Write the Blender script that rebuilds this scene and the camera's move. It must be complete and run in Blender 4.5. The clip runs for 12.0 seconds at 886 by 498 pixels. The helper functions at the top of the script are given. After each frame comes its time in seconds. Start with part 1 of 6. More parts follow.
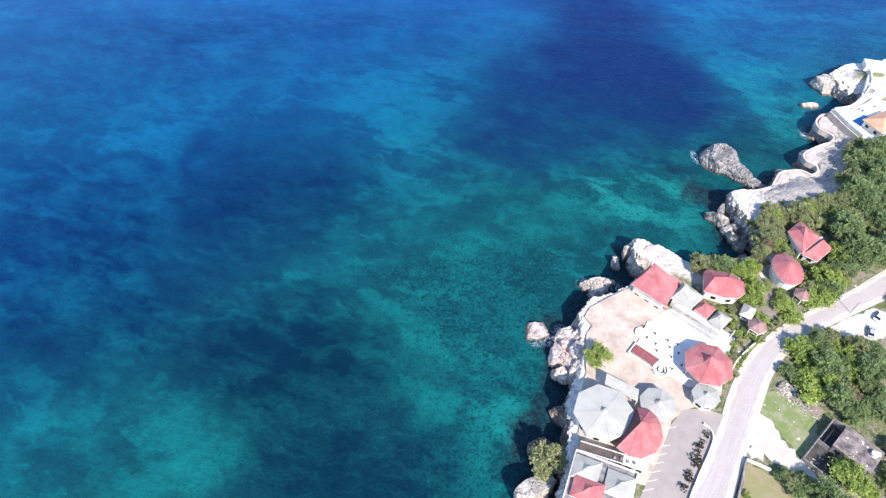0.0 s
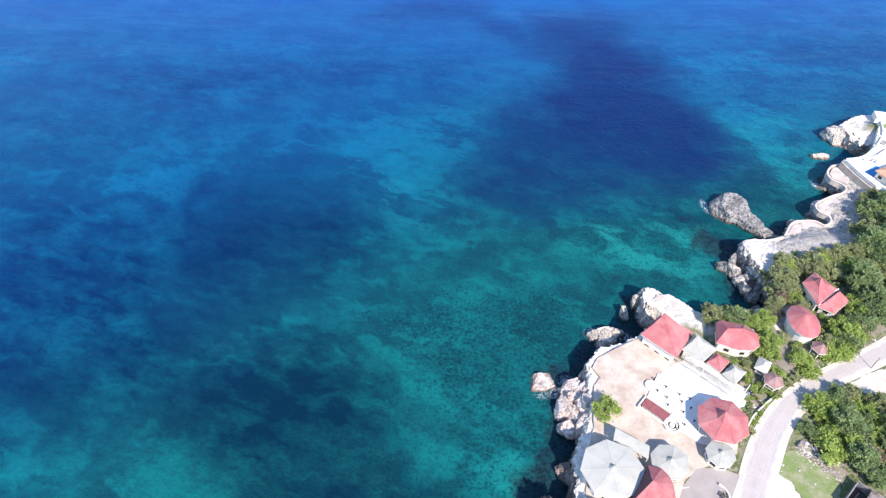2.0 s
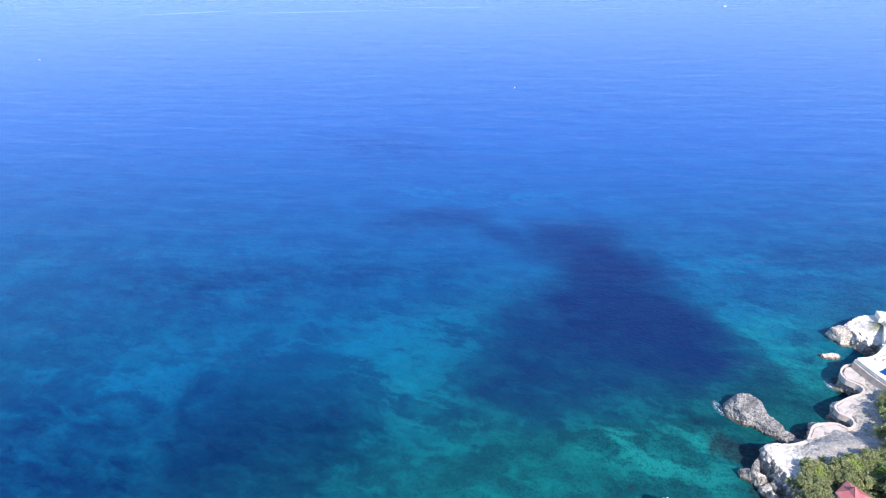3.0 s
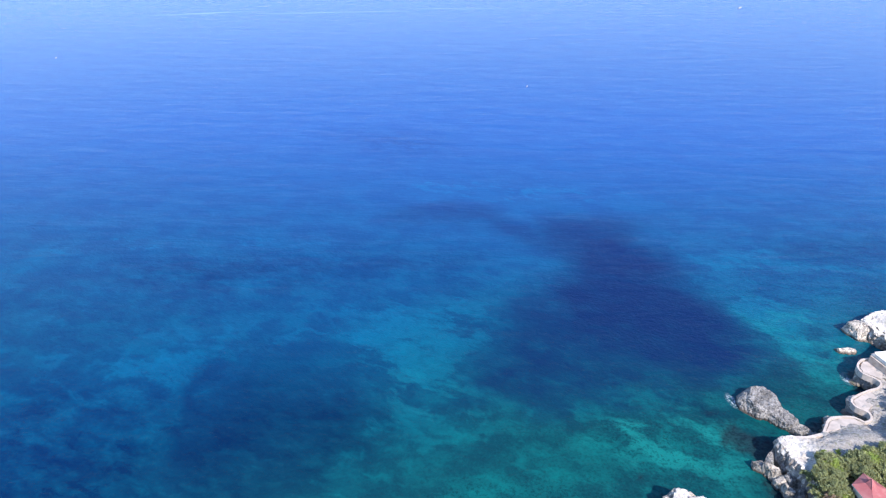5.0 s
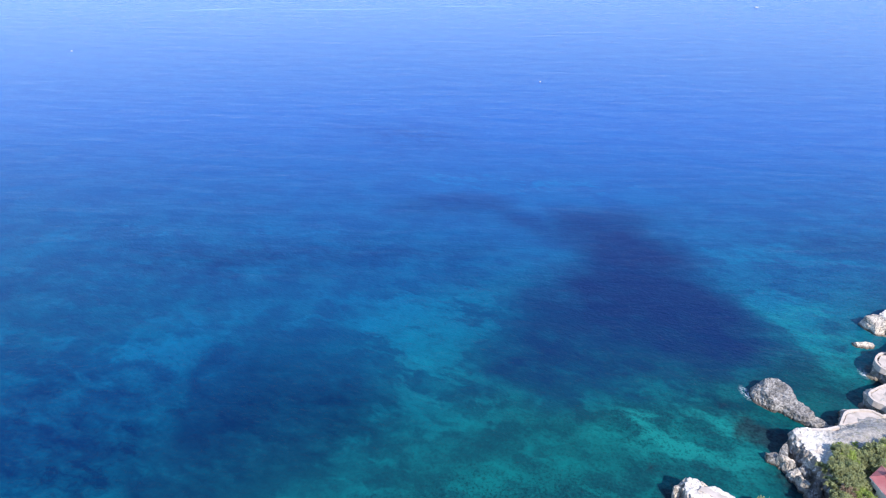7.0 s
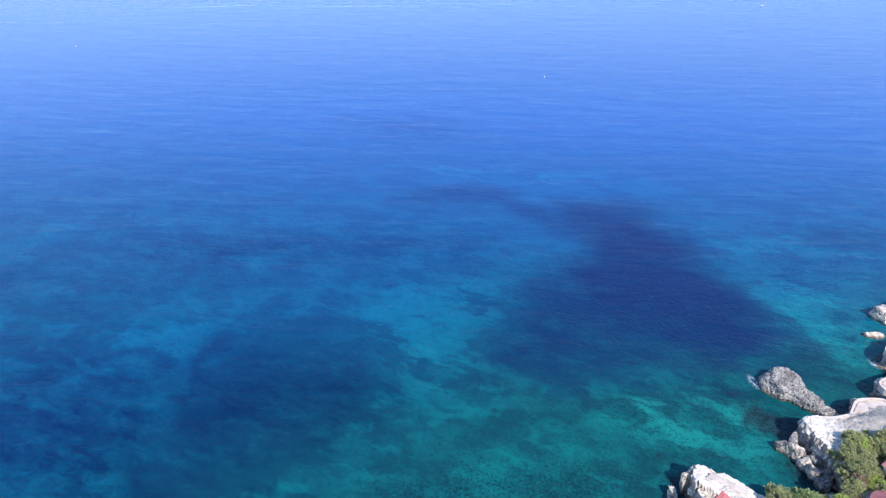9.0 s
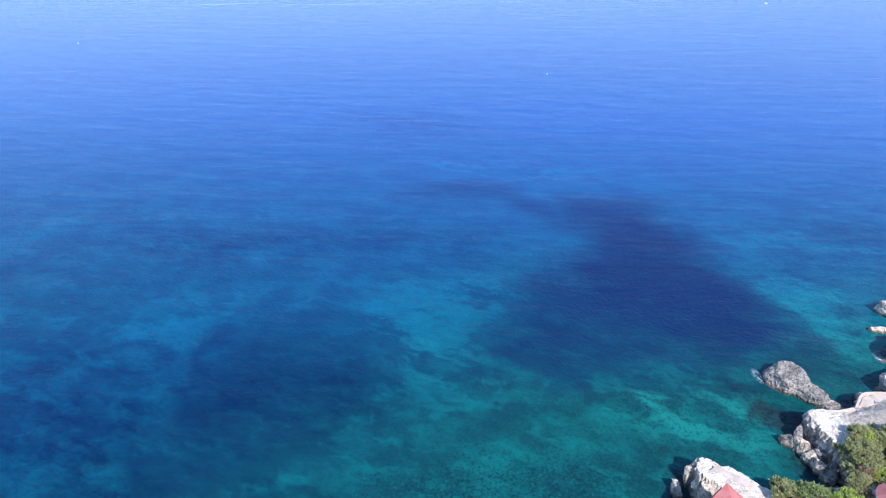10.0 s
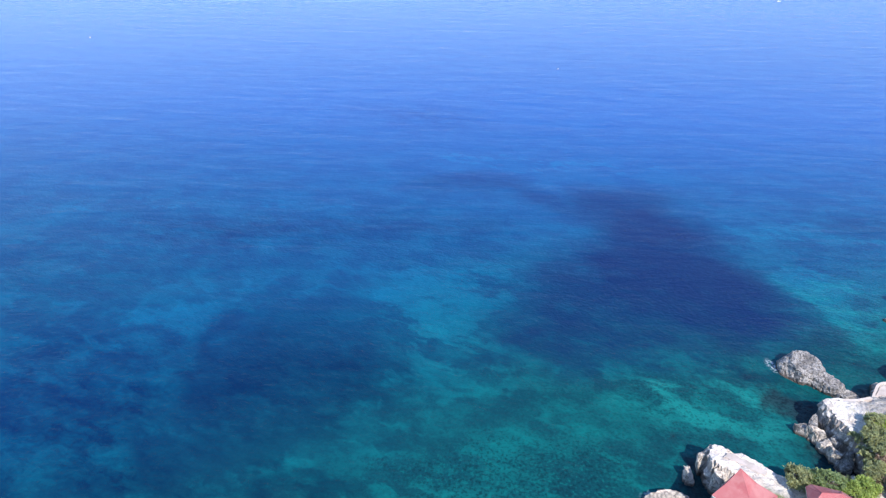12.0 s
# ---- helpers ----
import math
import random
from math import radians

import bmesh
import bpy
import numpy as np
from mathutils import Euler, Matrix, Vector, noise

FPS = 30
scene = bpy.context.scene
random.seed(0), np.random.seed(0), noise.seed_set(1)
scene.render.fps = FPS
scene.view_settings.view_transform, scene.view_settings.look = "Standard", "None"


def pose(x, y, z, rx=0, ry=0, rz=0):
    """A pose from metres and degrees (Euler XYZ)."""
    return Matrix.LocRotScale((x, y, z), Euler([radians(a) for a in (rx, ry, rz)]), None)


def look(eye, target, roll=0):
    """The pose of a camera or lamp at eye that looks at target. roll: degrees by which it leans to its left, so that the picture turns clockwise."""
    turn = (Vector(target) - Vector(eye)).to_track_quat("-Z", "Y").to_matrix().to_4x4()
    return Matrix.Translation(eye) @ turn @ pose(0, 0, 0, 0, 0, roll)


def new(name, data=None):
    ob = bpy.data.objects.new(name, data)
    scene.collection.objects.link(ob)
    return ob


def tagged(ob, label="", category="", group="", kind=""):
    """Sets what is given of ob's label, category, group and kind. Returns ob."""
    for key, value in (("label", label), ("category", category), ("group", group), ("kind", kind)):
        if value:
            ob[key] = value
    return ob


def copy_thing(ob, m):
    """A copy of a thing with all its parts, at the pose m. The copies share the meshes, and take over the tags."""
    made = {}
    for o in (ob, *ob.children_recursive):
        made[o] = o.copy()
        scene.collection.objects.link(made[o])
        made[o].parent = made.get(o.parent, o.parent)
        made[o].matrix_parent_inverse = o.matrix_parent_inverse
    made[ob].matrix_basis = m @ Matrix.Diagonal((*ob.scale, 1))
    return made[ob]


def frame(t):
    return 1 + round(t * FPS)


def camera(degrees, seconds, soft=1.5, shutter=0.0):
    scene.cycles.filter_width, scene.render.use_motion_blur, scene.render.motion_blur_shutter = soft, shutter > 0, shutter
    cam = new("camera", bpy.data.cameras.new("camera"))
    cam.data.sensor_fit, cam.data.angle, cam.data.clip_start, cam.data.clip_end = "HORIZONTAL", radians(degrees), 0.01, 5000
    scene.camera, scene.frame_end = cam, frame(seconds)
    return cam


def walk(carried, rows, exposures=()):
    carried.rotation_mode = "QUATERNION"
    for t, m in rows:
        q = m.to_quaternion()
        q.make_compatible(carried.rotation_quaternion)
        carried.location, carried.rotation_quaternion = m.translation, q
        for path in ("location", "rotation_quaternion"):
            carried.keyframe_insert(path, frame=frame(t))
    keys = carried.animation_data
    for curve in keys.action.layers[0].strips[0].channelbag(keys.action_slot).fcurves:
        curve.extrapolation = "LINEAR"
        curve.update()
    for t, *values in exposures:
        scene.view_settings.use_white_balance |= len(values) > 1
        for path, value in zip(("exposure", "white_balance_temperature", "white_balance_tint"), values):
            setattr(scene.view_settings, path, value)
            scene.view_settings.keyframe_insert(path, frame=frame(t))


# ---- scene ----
cam = camera(69.0, 12.0, soft=1.2)
# seconds, x, y, z, yaw, pitch, roll
PATH = [
    (0.0, 0.00, 0.00, 180.00, 0.00, -51.00, 0.22),
    (0.5, 0.16, 0.02, 178.72, 0.07, -50.97, 0.28),
    (1.0, 0.36, 0.20, 177.53, 0.30, -50.98, 0.36),
    (1.5, 0.74, 0.87, 176.35, 0.63, -51.14, 0.43),
    (1.8, 1.23, 1.66, 175.60, 0.93, -51.06, 0.32),
    (1.9, 1.39, 1.92, 175.35, 1.04, -49.20, 0.27),
    (2.0, 1.56, 2.18, 175.10, 1.14, -46.53, 0.22),
    (2.1, 1.74, 2.34, 174.83, 1.23, -43.76, 0.15),
    (2.2, 1.92, 2.50, 174.56, 1.33, -41.07, 0.08),
    (2.3, 2.10, 2.65, 174.29, 1.42, -38.39, 0.00),
    (2.4, 2.29, 2.81, 174.01, 1.52, -35.56, -0.07),
    (2.5, 2.47, 2.96, 173.74, 1.61, -32.70, -0.15),
    (2.6, 2.58, 2.99, 173.43, 1.67, -29.96, -0.15),
    (2.7, 2.69, 3.01, 173.12, 1.72, -28.68, -0.15),
    (3.0, 3.02, 3.09, 172.18, 1.89, -28.60, -0.16),
    (5.0, 3.99, 1.94, 165.61, 3.06, -28.21, -0.24),
    (5.5, 4.25, 1.82, 163.87, 3.47, -28.18, -0.19),
    (6.0, 4.52, 1.81, 162.15, 3.86, -28.13, -0.15),
    (6.5, 4.67, 1.84, 160.44, 4.07, -28.08, -0.12),
    (7.0, 4.63, 1.82, 158.84, 4.17, -28.08, -0.04),
    (9.0, 4.05, 1.69, 152.62, 4.45, -27.99, 0.03),
    (9.5, 4.05, 1.70, 151.06, 4.55, -27.99, 0.05),
    (10.0, 4.11, 1.68, 149.49, 4.67, -27.99, 0.06),
    (10.5, 4.13, 1.63, 147.92, 4.76, -28.01, 0.09),
    (11.0, 4.09, 1.69, 146.31, 4.83, -28.03, 0.09),
    (11.5, 3.98, 1.56, 144.85, 4.95, -28.01, 0.07),
    (12.0, 3.87, 1.14, 143.63, 5.52, -27.95, 0.07),
]


def eye_pose(x, y, z, yaw, pitch, roll):
    ahead = Vector((-math.sin(radians(yaw)) * math.cos(radians(pitch)),
                    math.cos(radians(yaw)) * math.cos(radians(pitch)), math.sin(radians(pitch))))
    return look((x, y, z), Vector((x, y, z)) + ahead * 100, roll)


walk(cam, [(r[0], eye_pose(*r[1:])) for r in PATH], exposures=[(0.0, 1.00, 6280, 13), (2.0, 1.02, 6280, 13), (2.5, 1.08, 6250, 13), (3.0, 0.94, 6140, 13), (5.0, 0.81, 6100, 13), (12.0, 0.80, 6100, 13)])

# ---- sky and sun: late-morning sun from behind the camera, shadows fall out to sea ----
SUN_AZ = math.atan2(0.36, -1.0)      # clockwise from +y
SUN_EL = radians(44)
world = bpy.data.worlds.new("world")
scene.world = world
world.use_nodes = True
wn, wl = world.node_tree.nodes, world.node_tree.links
sky = wn.new("ShaderNodeTexSky")
sky.sky_type, sky.sun_disc = "NISHITA", False
sky.sun_elevation, sky.sun_rotation = SUN_EL, SUN_AZ
sky.air_density, sky.dust_density, sky.ozone_density = 1.0, 0.1, 4.0
wn["Background"].inputs["Strength"].default_value = 0.148
wl.new(sky.outputs["Color"], wn["Background"].inputs["Color"])
sun_data = bpy.data.lights.new("sun", "SUN")
sun_data.energy, sun_data.angle, sun_data.color = 3.75, radians(0.6), (1.0, 0.93, 0.82)
sun = new("sun", sun_data)
toward = Vector((math.sin(SUN_AZ) * math.cos(SUN_EL), math.cos(SUN_AZ) * math.cos(SUN_EL), math.sin(SUN_EL)))
sun.matrix_world = look(toward * 500, (0, 0, 0))


# ---- materials ----
class Nodes:
    """Short hand for building a node material."""

    def __init__(self, name):
        self.mat = bpy.data.materials.new(name)
        self.mat.use_nodes = True
        self.n, self.l = self.mat.node_tree.nodes, self.mat.node_tree.links
        self.bsdf = self.n["Principled BSDF"]

    def put(self, socket, value):
        if isinstance(value, bpy.types.NodeSocket):
            self.l.new(value, socket)
        elif isinstance(value, (tuple, list)) and len(value) == 3 and socket.type == "RGBA":
            socket.default_value = (*value, 1)
        else:
            socket.default_value = value

    def pos(self):
        return self.n.new("ShaderNodeNewGeometry").outputs["Position"]

    def noise(self, vec, scale, detail=4.0, rough=0.55, warp=0.0):
        t = self.n.new("ShaderNodeTexNoise")
        self.put(t.inputs["Vector"], vec)
        self.put(t.inputs["Scale"], scale)
        self.put(t.inputs["Detail"], detail)
        self.put(t.inputs["Roughness"], rough)
        self.put(t.inputs["Distortion"], warp)
        return t.outputs["Fac"]

    def noise_vec(self, vec, scale, detail=3.0):
        t = self.n.new("ShaderNodeTexNoise")
        self.put(t.inputs["Vector"], vec)
        self.put(t.inputs["Scale"], scale)
        self.put(t.inputs["Detail"], detail)
        return t.outputs["Color"]

    def voronoi(self, vec, scale, feature="F1", out="Distance"):
        t = self.n.new("ShaderNodeTexVoronoi")
        t.feature = feature
        self.put(t.inputs["Vector"], vec)
        self.put(t.inputs["Scale"], scale)
        return t.outputs[out]

    def mapping(self, vec, loc=(0, 0, 0), rot=(0, 0, 0), scale=(1, 1, 1), kind="POINT"):
        t = self.n.new("ShaderNodeMapping")
        t.vector_type = kind
        self.put(t.inputs["Vector"], vec)
        t.inputs["Location"].default_value = loc
        t.inputs["Rotation"].default_value = rot
        t.inputs["Scale"].default_value = scale
        return t.outputs["Vector"]

    def span(self, value, a, b, lo=0.0, hi=1.0, smooth=True):
        t = self.n.new("ShaderNodeMapRange")
        t.interpolation_type = "SMOOTHSTEP" if smooth else "LINEAR"
        self.put(t.inputs["Value"], value)
        for key, v in (("From Min", a), ("From Max", b), ("To Min", lo), ("To Max", hi)):
            self.put(t.inputs[key], v)
        return t.outputs["Result"]

    def math(self, op, a, b=0.0):
        t = self.n.new("ShaderNodeMath")
        t.operation = op
        self.put(t.inputs[0], a)
        self.put(t.inputs[1], b)
        return t.outputs[0]

    def vmath(self, op, a, b=(0, 0, 0)):
        t = self.n.new("ShaderNodeVectorMath")
        t.operation = op
        self.put(t.inputs[0], a)
        if op == "SCALE":
            self.put(t.inputs["Scale"], b)
        else:
            self.put(t.inputs[1], b)
        return t.outputs["Value"] if op in ("LENGTH", "DISTANCE", "DOT_PRODUCT") else t.outputs["Vector"]

    def mix(self, fac, a, b, mode="MIX"):
        t = self.n.new("ShaderNodeMix")
        t.data_type, t.blend_type = "RGBA", mode
        self.put(t.inputs[0], fac)
        self.put(t.inputs[6], a)
        self.put(t.inputs[7], b)
        return t.outputs[2]

    def split(self, vec):
        t = self.n.new("ShaderNodeSeparateXYZ")
        self.put(t.inputs[0], vec)
        return t.outputs

    def join(self, x, y, z):
        t = self.n.new("ShaderNodeCombineXYZ")
        for socket, v in zip(t.inputs, (x, y, z)):
            self.put(socket, v)
        return t.outputs[0]

    def attr(self, name):
        t = self.n.new("ShaderNodeAttribute")
        t.attribute_name = name
        return t.outputs["Fac"]

    def random(self):
        return self.n.new("ShaderNodeObjectInfo").outputs["Random"]

    def island(self):
        return self.n.new("ShaderNodeNewGeometry").outputs["Random Per Island"]

    def bump(self, height, strength=0.5, distance=0.1, normal=None):
        t = self.n.new("ShaderNodeBump")
        self.put(t.inputs["Height"], height)
        self.put(t.inputs["Strength"], strength)
        self.put(t.inputs["Distance"], distance)
        if normal:
            self.put(t.inputs["Normal"], normal)
        return t.outputs["Normal"]

    def done(self, color, rough=0.8, normal=None, metal=0.0, spec=0.5):
        self.put(self.bsdf.inputs["Base Color"], color)
        self.put(self.bsdf.inputs["Roughness"], rough)
        self.put(self.bsdf.inputs["Metallic"], metal)
        self.put(self.bsdf.inputs["Specular IOR Level"], spec)
        if normal:
            self.put(self.bsdf.inputs["Normal"], normal)
        return self.mat


def sea_material():
    """Blue to turquoise water over sand, seagrass and coral; the sea sheet's own layers carry the beds and the painted
    cloud shade.
    """
    m = Nodes("sea_water")
    p = m.pos()
    warp = m.vmath("SCALE", m.vmath("SUBTRACT", m.noise_vec(p, 0.045, 5.0), (0.5, 0.5, 0.5)), 20.0)
    q = m.vmath("ADD", p, warp)
    soft_warp = m.vmath("SCALE", m.vmath("SUBTRACT", m.noise_vec(p, 0.016, 3.0), (0.5, 0.5, 0.5)), 26.0)
    qs = m.vmath("ADD", p, soft_warp)
    crook = m.vmath("ADD", p, m.vmath("SCALE", m.vmath("SUBTRACT", m.noise_vec(p, 0.13, 3.0), (0.5, 0.5, 0.5)), 6.5))
    lie = m.mapping(crook, rot=(0, 0, -0.35), scale=(1.5, 0.75, 1.0), kind="TEXTURE")
    rag = m.math("SUBTRACT", m.noise(lie, 0.06, 8.0, 0.62), 0.5)
    fringe = m.math("SUBTRACT", m.noise(lie, 0.16, 6.0, 0.66), 0.5)

    def ragged_edge(layer, broad, fine, a, b):
        v = m.math("ADD", m.attr(layer), m.math("ADD", m.math("MULTIPLY", rag, broad), m.math("MULTIPLY", fringe, fine)))
        return m.span(v, a, b)

    def blobs(at, rows, inner, outer):
        total, flat = None, m.split(at)
        for cx, cy, rx, ry, turn, amount in rows:
            spot = m.join(flat[0], flat[1], 0.0 if total is None else total)
            d = m.vmath("LENGTH", m.mapping(spot, loc=(cx, cy, 0), rot=(0, 0, radians(turn)), scale=(rx, ry, 1000.0), kind="TEXTURE"))
            bed = m.span(d, inner, outer, amount, 0.0)
            total = bed if total is None else m.math("MAXIMUM", total, bed)
        return total

    xyz = m.split(qs)
    # water deepens away from the shore
    off = m.math("SUBTRACT", m.math("MULTIPLY", xyz[1], 0.62), m.math("MULTIPLY", xyz[0], 0.55))
    deep = m.math("MAXIMUM", m.span(off, 72.0, 196.0), m.span(m.math("SUBTRACT", xyz[1], m.math("MULTIPLY", xyz[0], 0.28)), 152.0, 246.0, 0.0, 0.75))
    # far water coloured bluer and paler, in place of sky reflection
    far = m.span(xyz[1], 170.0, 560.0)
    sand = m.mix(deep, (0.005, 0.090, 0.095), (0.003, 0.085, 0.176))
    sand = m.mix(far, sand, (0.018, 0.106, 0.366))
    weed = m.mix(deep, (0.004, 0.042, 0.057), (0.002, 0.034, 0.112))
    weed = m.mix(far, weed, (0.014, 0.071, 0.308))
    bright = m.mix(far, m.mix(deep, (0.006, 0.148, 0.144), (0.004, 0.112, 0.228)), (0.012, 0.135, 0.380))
    reach = m.span(xyz[1], 190.0, 360.0, 1.0, 0.15)
    # a quiet mottle of sand and weed everywhere
    patch = m.noise(m.mapping(q, rot=(0, 0, -0.3), scale=(1.1, 0.9, 1.0), kind="TEXTURE"), 0.045, 10.0, 0.68, 0.0)
    calm = m.math("MULTIPLY", m.span(off, 60.0, 200.0, 0.85, 0.60), m.span(xyz[1], 200.0, 420.0, 1.0, 0.62))
    mottle = m.math("ADD", m.math("MULTIPLY", m.math("SUBTRACT", m.span(patch, 0.36, 0.62), 0.5), calm), 0.42)
    color = m.mix(mottle, sand, weed)
    # clumps of weed and thin crooked lanes of sand
    clump = m.span(m.noise(lie, 0.085, 5.0, 0.62), 0.47, 0.59)
    some = m.span(m.noise(p, 0.02, 3.0, 0.5), 0.36, 0.60, 0.25, 1.0)
    color = m.mix(m.math("MULTIPLY", clump, m.math("MULTIPLY", m.math("MULTIPLY", reach, some), 0.42)), color, weed)
    ridge = m.math("ABSOLUTE", m.math("SUBTRACT", m.noise(lie, 0.048, 3.0, 0.55), 0.5))
    lane = m.math("MULTIPLY", m.span(ridge, 0.08, 0.0), m.span(m.noise(p, 0.055, 4.0, 0.6), 0.45, 0.60))
    color = m.mix(m.math("MULTIPLY", lane, m.math("MULTIPLY", reach, 0.48)), color, bright)
    # named beds: seagrass and open sand, then painted cloud shade and dark water over them
    color = m.mix(m.math("MULTIPLY", ragged_edge("seagrass", 1.5, 1.1, 0.26, 0.80), 0.60), color, weed)
    strewn = m.math("MULTIPLY", ragged_edge("open_sand", 1.9, 1.5, 0.36, 0.74), m.span(m.noise(crook, 0.21, 5.0, 0.7), 0.34, 0.58, 0.36, 0.66))
    color = m.mix(strewn, color, bright)
    blot = m.noise(m.mapping(q, rot=(0, 0, -0.45), scale=(2.1, 0.75, 1.0), kind="TEXTURE"), 0.065, 5.0, 0.60)
    veins = m.span(m.math("ADD", blot, m.math("MULTIPLY", fringe, 0.25)), 0.47, 0.64)
    color = m.mix(m.math("MULTIPLY", veins, m.math("MULTIPLY", m.attr("sand_vein"), 0.72)), color, m.mix(deep, (0.012, 0.205, 0.190), (0.005, 0.125, 0.240)))
    # coral heads and rubble, dense where the layer says so
    coral = m.math("MAXIMUM", m.attr("coral"), m.span(off, 150.0, 25.0, 0.10, 0.62))
    heads = m.math("ADD", m.math("MULTIPLY", m.noise(p, 0.34, 4.0, 0.65), 0.38), m.math("MULTIPLY", m.noise(p, 0.95, 3.0, 0.65), 0.62))
    color = m.mix(m.math("MULTIPLY", m.span(heads, 0.49, 0.60), m.math("MULTIPLY", coral, 0.56)), color, (0.002, 0.016, 0.024))
    color = m.mix(m.math("MULTIPLY", m.span(heads, 0.475, 0.37), m.math("MULTIPLY", coral, 0.42)), color, (0.006, 0.150, 0.135))
    grains = m.span(m.voronoi(m.vmath("ADD", p, m.vmath("SCALE", m.noise_vec(p, 0.9), 0.8)), 0.62), 0.36, 0.14)
    thick = m.math("MULTIPLY", m.span(m.noise(p, 0.07, 4.0, 0.6), 0.40, 0.56), coral)
    color = m.mix(m.math("MULTIPLY", m.math("MULTIPLY", grains, thick), 0.32), color, (0.002, 0.010, 0.015))
    # cloud shade and dark water, painted into the colour: broad and soft
    dark_tone = m.mix(far, m.mix(deep, (0.001, 0.015, 0.034), (0.001, 0.017, 0.078)), (0.006, 0.026, 0.165))
    stir = m.math("ADD", m.math("MULTIPLY", rag, 1.7), m.math("MULTIPLY", fringe, 1.5))
    dimming = m.math("ADD", m.attr("cloud_and_deep"), m.math("MULTIPLY", stir, m.span(m.attr("cloud_and_deep"), 0.0, 0.4)))
    color = m.mix(m.span(dimming, 0.0, 1.0, 0.0, 0.94, smooth=False), color, dark_tone)
    # cloud shadow off the islet, painted into the water's colour
    cloud_dim = m.attr("cloud_shadow")
    shade = m.span(m.math("ADD", cloud_dim, m.math("MULTIPLY", m.math("MULTIPLY", stir, 0.34), m.span(cloud_dim, 0.0, 0.35))), 0.0, 1.0, 0.0, 0.97, smooth=False)
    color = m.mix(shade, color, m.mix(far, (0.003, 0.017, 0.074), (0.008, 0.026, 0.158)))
    # brown shoals along the foot of the shore
    shoal = m.span(m.math("ADD", m.attr("shoal"), m.math("MULTIPLY", m.math("ADD", rag, m.math("SUBTRACT", m.noise(p, 0.3, 5.0, 0.65), 0.5)), 1.1)), 0.25, 0.85, 0.0, 0.82)
    color = m.mix(shoal, color, m.mix(m.span(heads, 0.44, 0.56), (0.014, 0.028, 0.038), (0.008, 0.012, 0.020)))
    # ripples and a low swell
    w1 = m.noise(m.mapping(p, rot=(0, 0, -0.4), scale=(1.25, 0.75, 1.0), kind="TEXTURE"), 0.50, 4.0, 0.58, 0.4)
    w2 = m.noise(m.mapping(p, rot=(0, 0, 0.12), scale=(1.7, 0.7, 1.0), kind="TEXTURE"), 0.11, 4.0, 0.6, 0.5)
    w3 = m.noise(m.mapping(p, rot=(0, 0, 0.1), scale=(0.45, 1.5, 1.0)), 0.036, 4.0, 0.55, 0.3)
    height = m.math("ADD", m.math("ADD", m.math("MULTIPLY", w1, m.span(m.split(p)[1], 110.0, 400.0, 0.54, 0.10)), m.math("MULTIPLY", w2, 0.29)), m.math("MULTIPLY", w3, 1.0))
    normal = m.bump(height, 0.6, 1.0)
    # foam where the swell breaks on the rocks
    froth = m.math("MULTIPLY", blobs(p, FOAM, 0.1, 1.1), m.span(m.noise(p, 1.1, 6.0, 0.7, 0.8), 0.45, 0.60))
    color = m.mix(froth, color, (0.62, 0.66, 0.72))
    # thin pale streaks far out on the water
    pale_streaks = blobs(q, [(-470, 1150, 110, 9, 20, 0.5), (-250, 1165, 190, 7, 8, 0.4), (-30, 1215, 120, 7, 0, 0.35)], 0.3, 1.0)
    color = m.mix(pale_streaks, color, (0.20, 0.34, 0.60))
    m.bsdf.inputs["IOR"].default_value = 1.33
    return m.done(color, 0.25, normal, spec=0.21)


# centre x, y, half length, half width, turn, strength
FOAM = [(35, 107.5, 3.2, 3.0, 0, 1.0), (49, 131, 3.5, 2.6, 20, 0.8), (102.6, 194, 2.2, 5, 10, 0.9), (38, 112, 3.5, 2.5, 0, 1.0), (151.5, 209, 2.0, 4, 0, 0.8),
        (59, 129.5, 3.2, 2.4, 0, 0.8), (169, 240, 2.5, 6, 0, 0.7), (30, 107, 3.5, 2.0, 0, 0.5)]


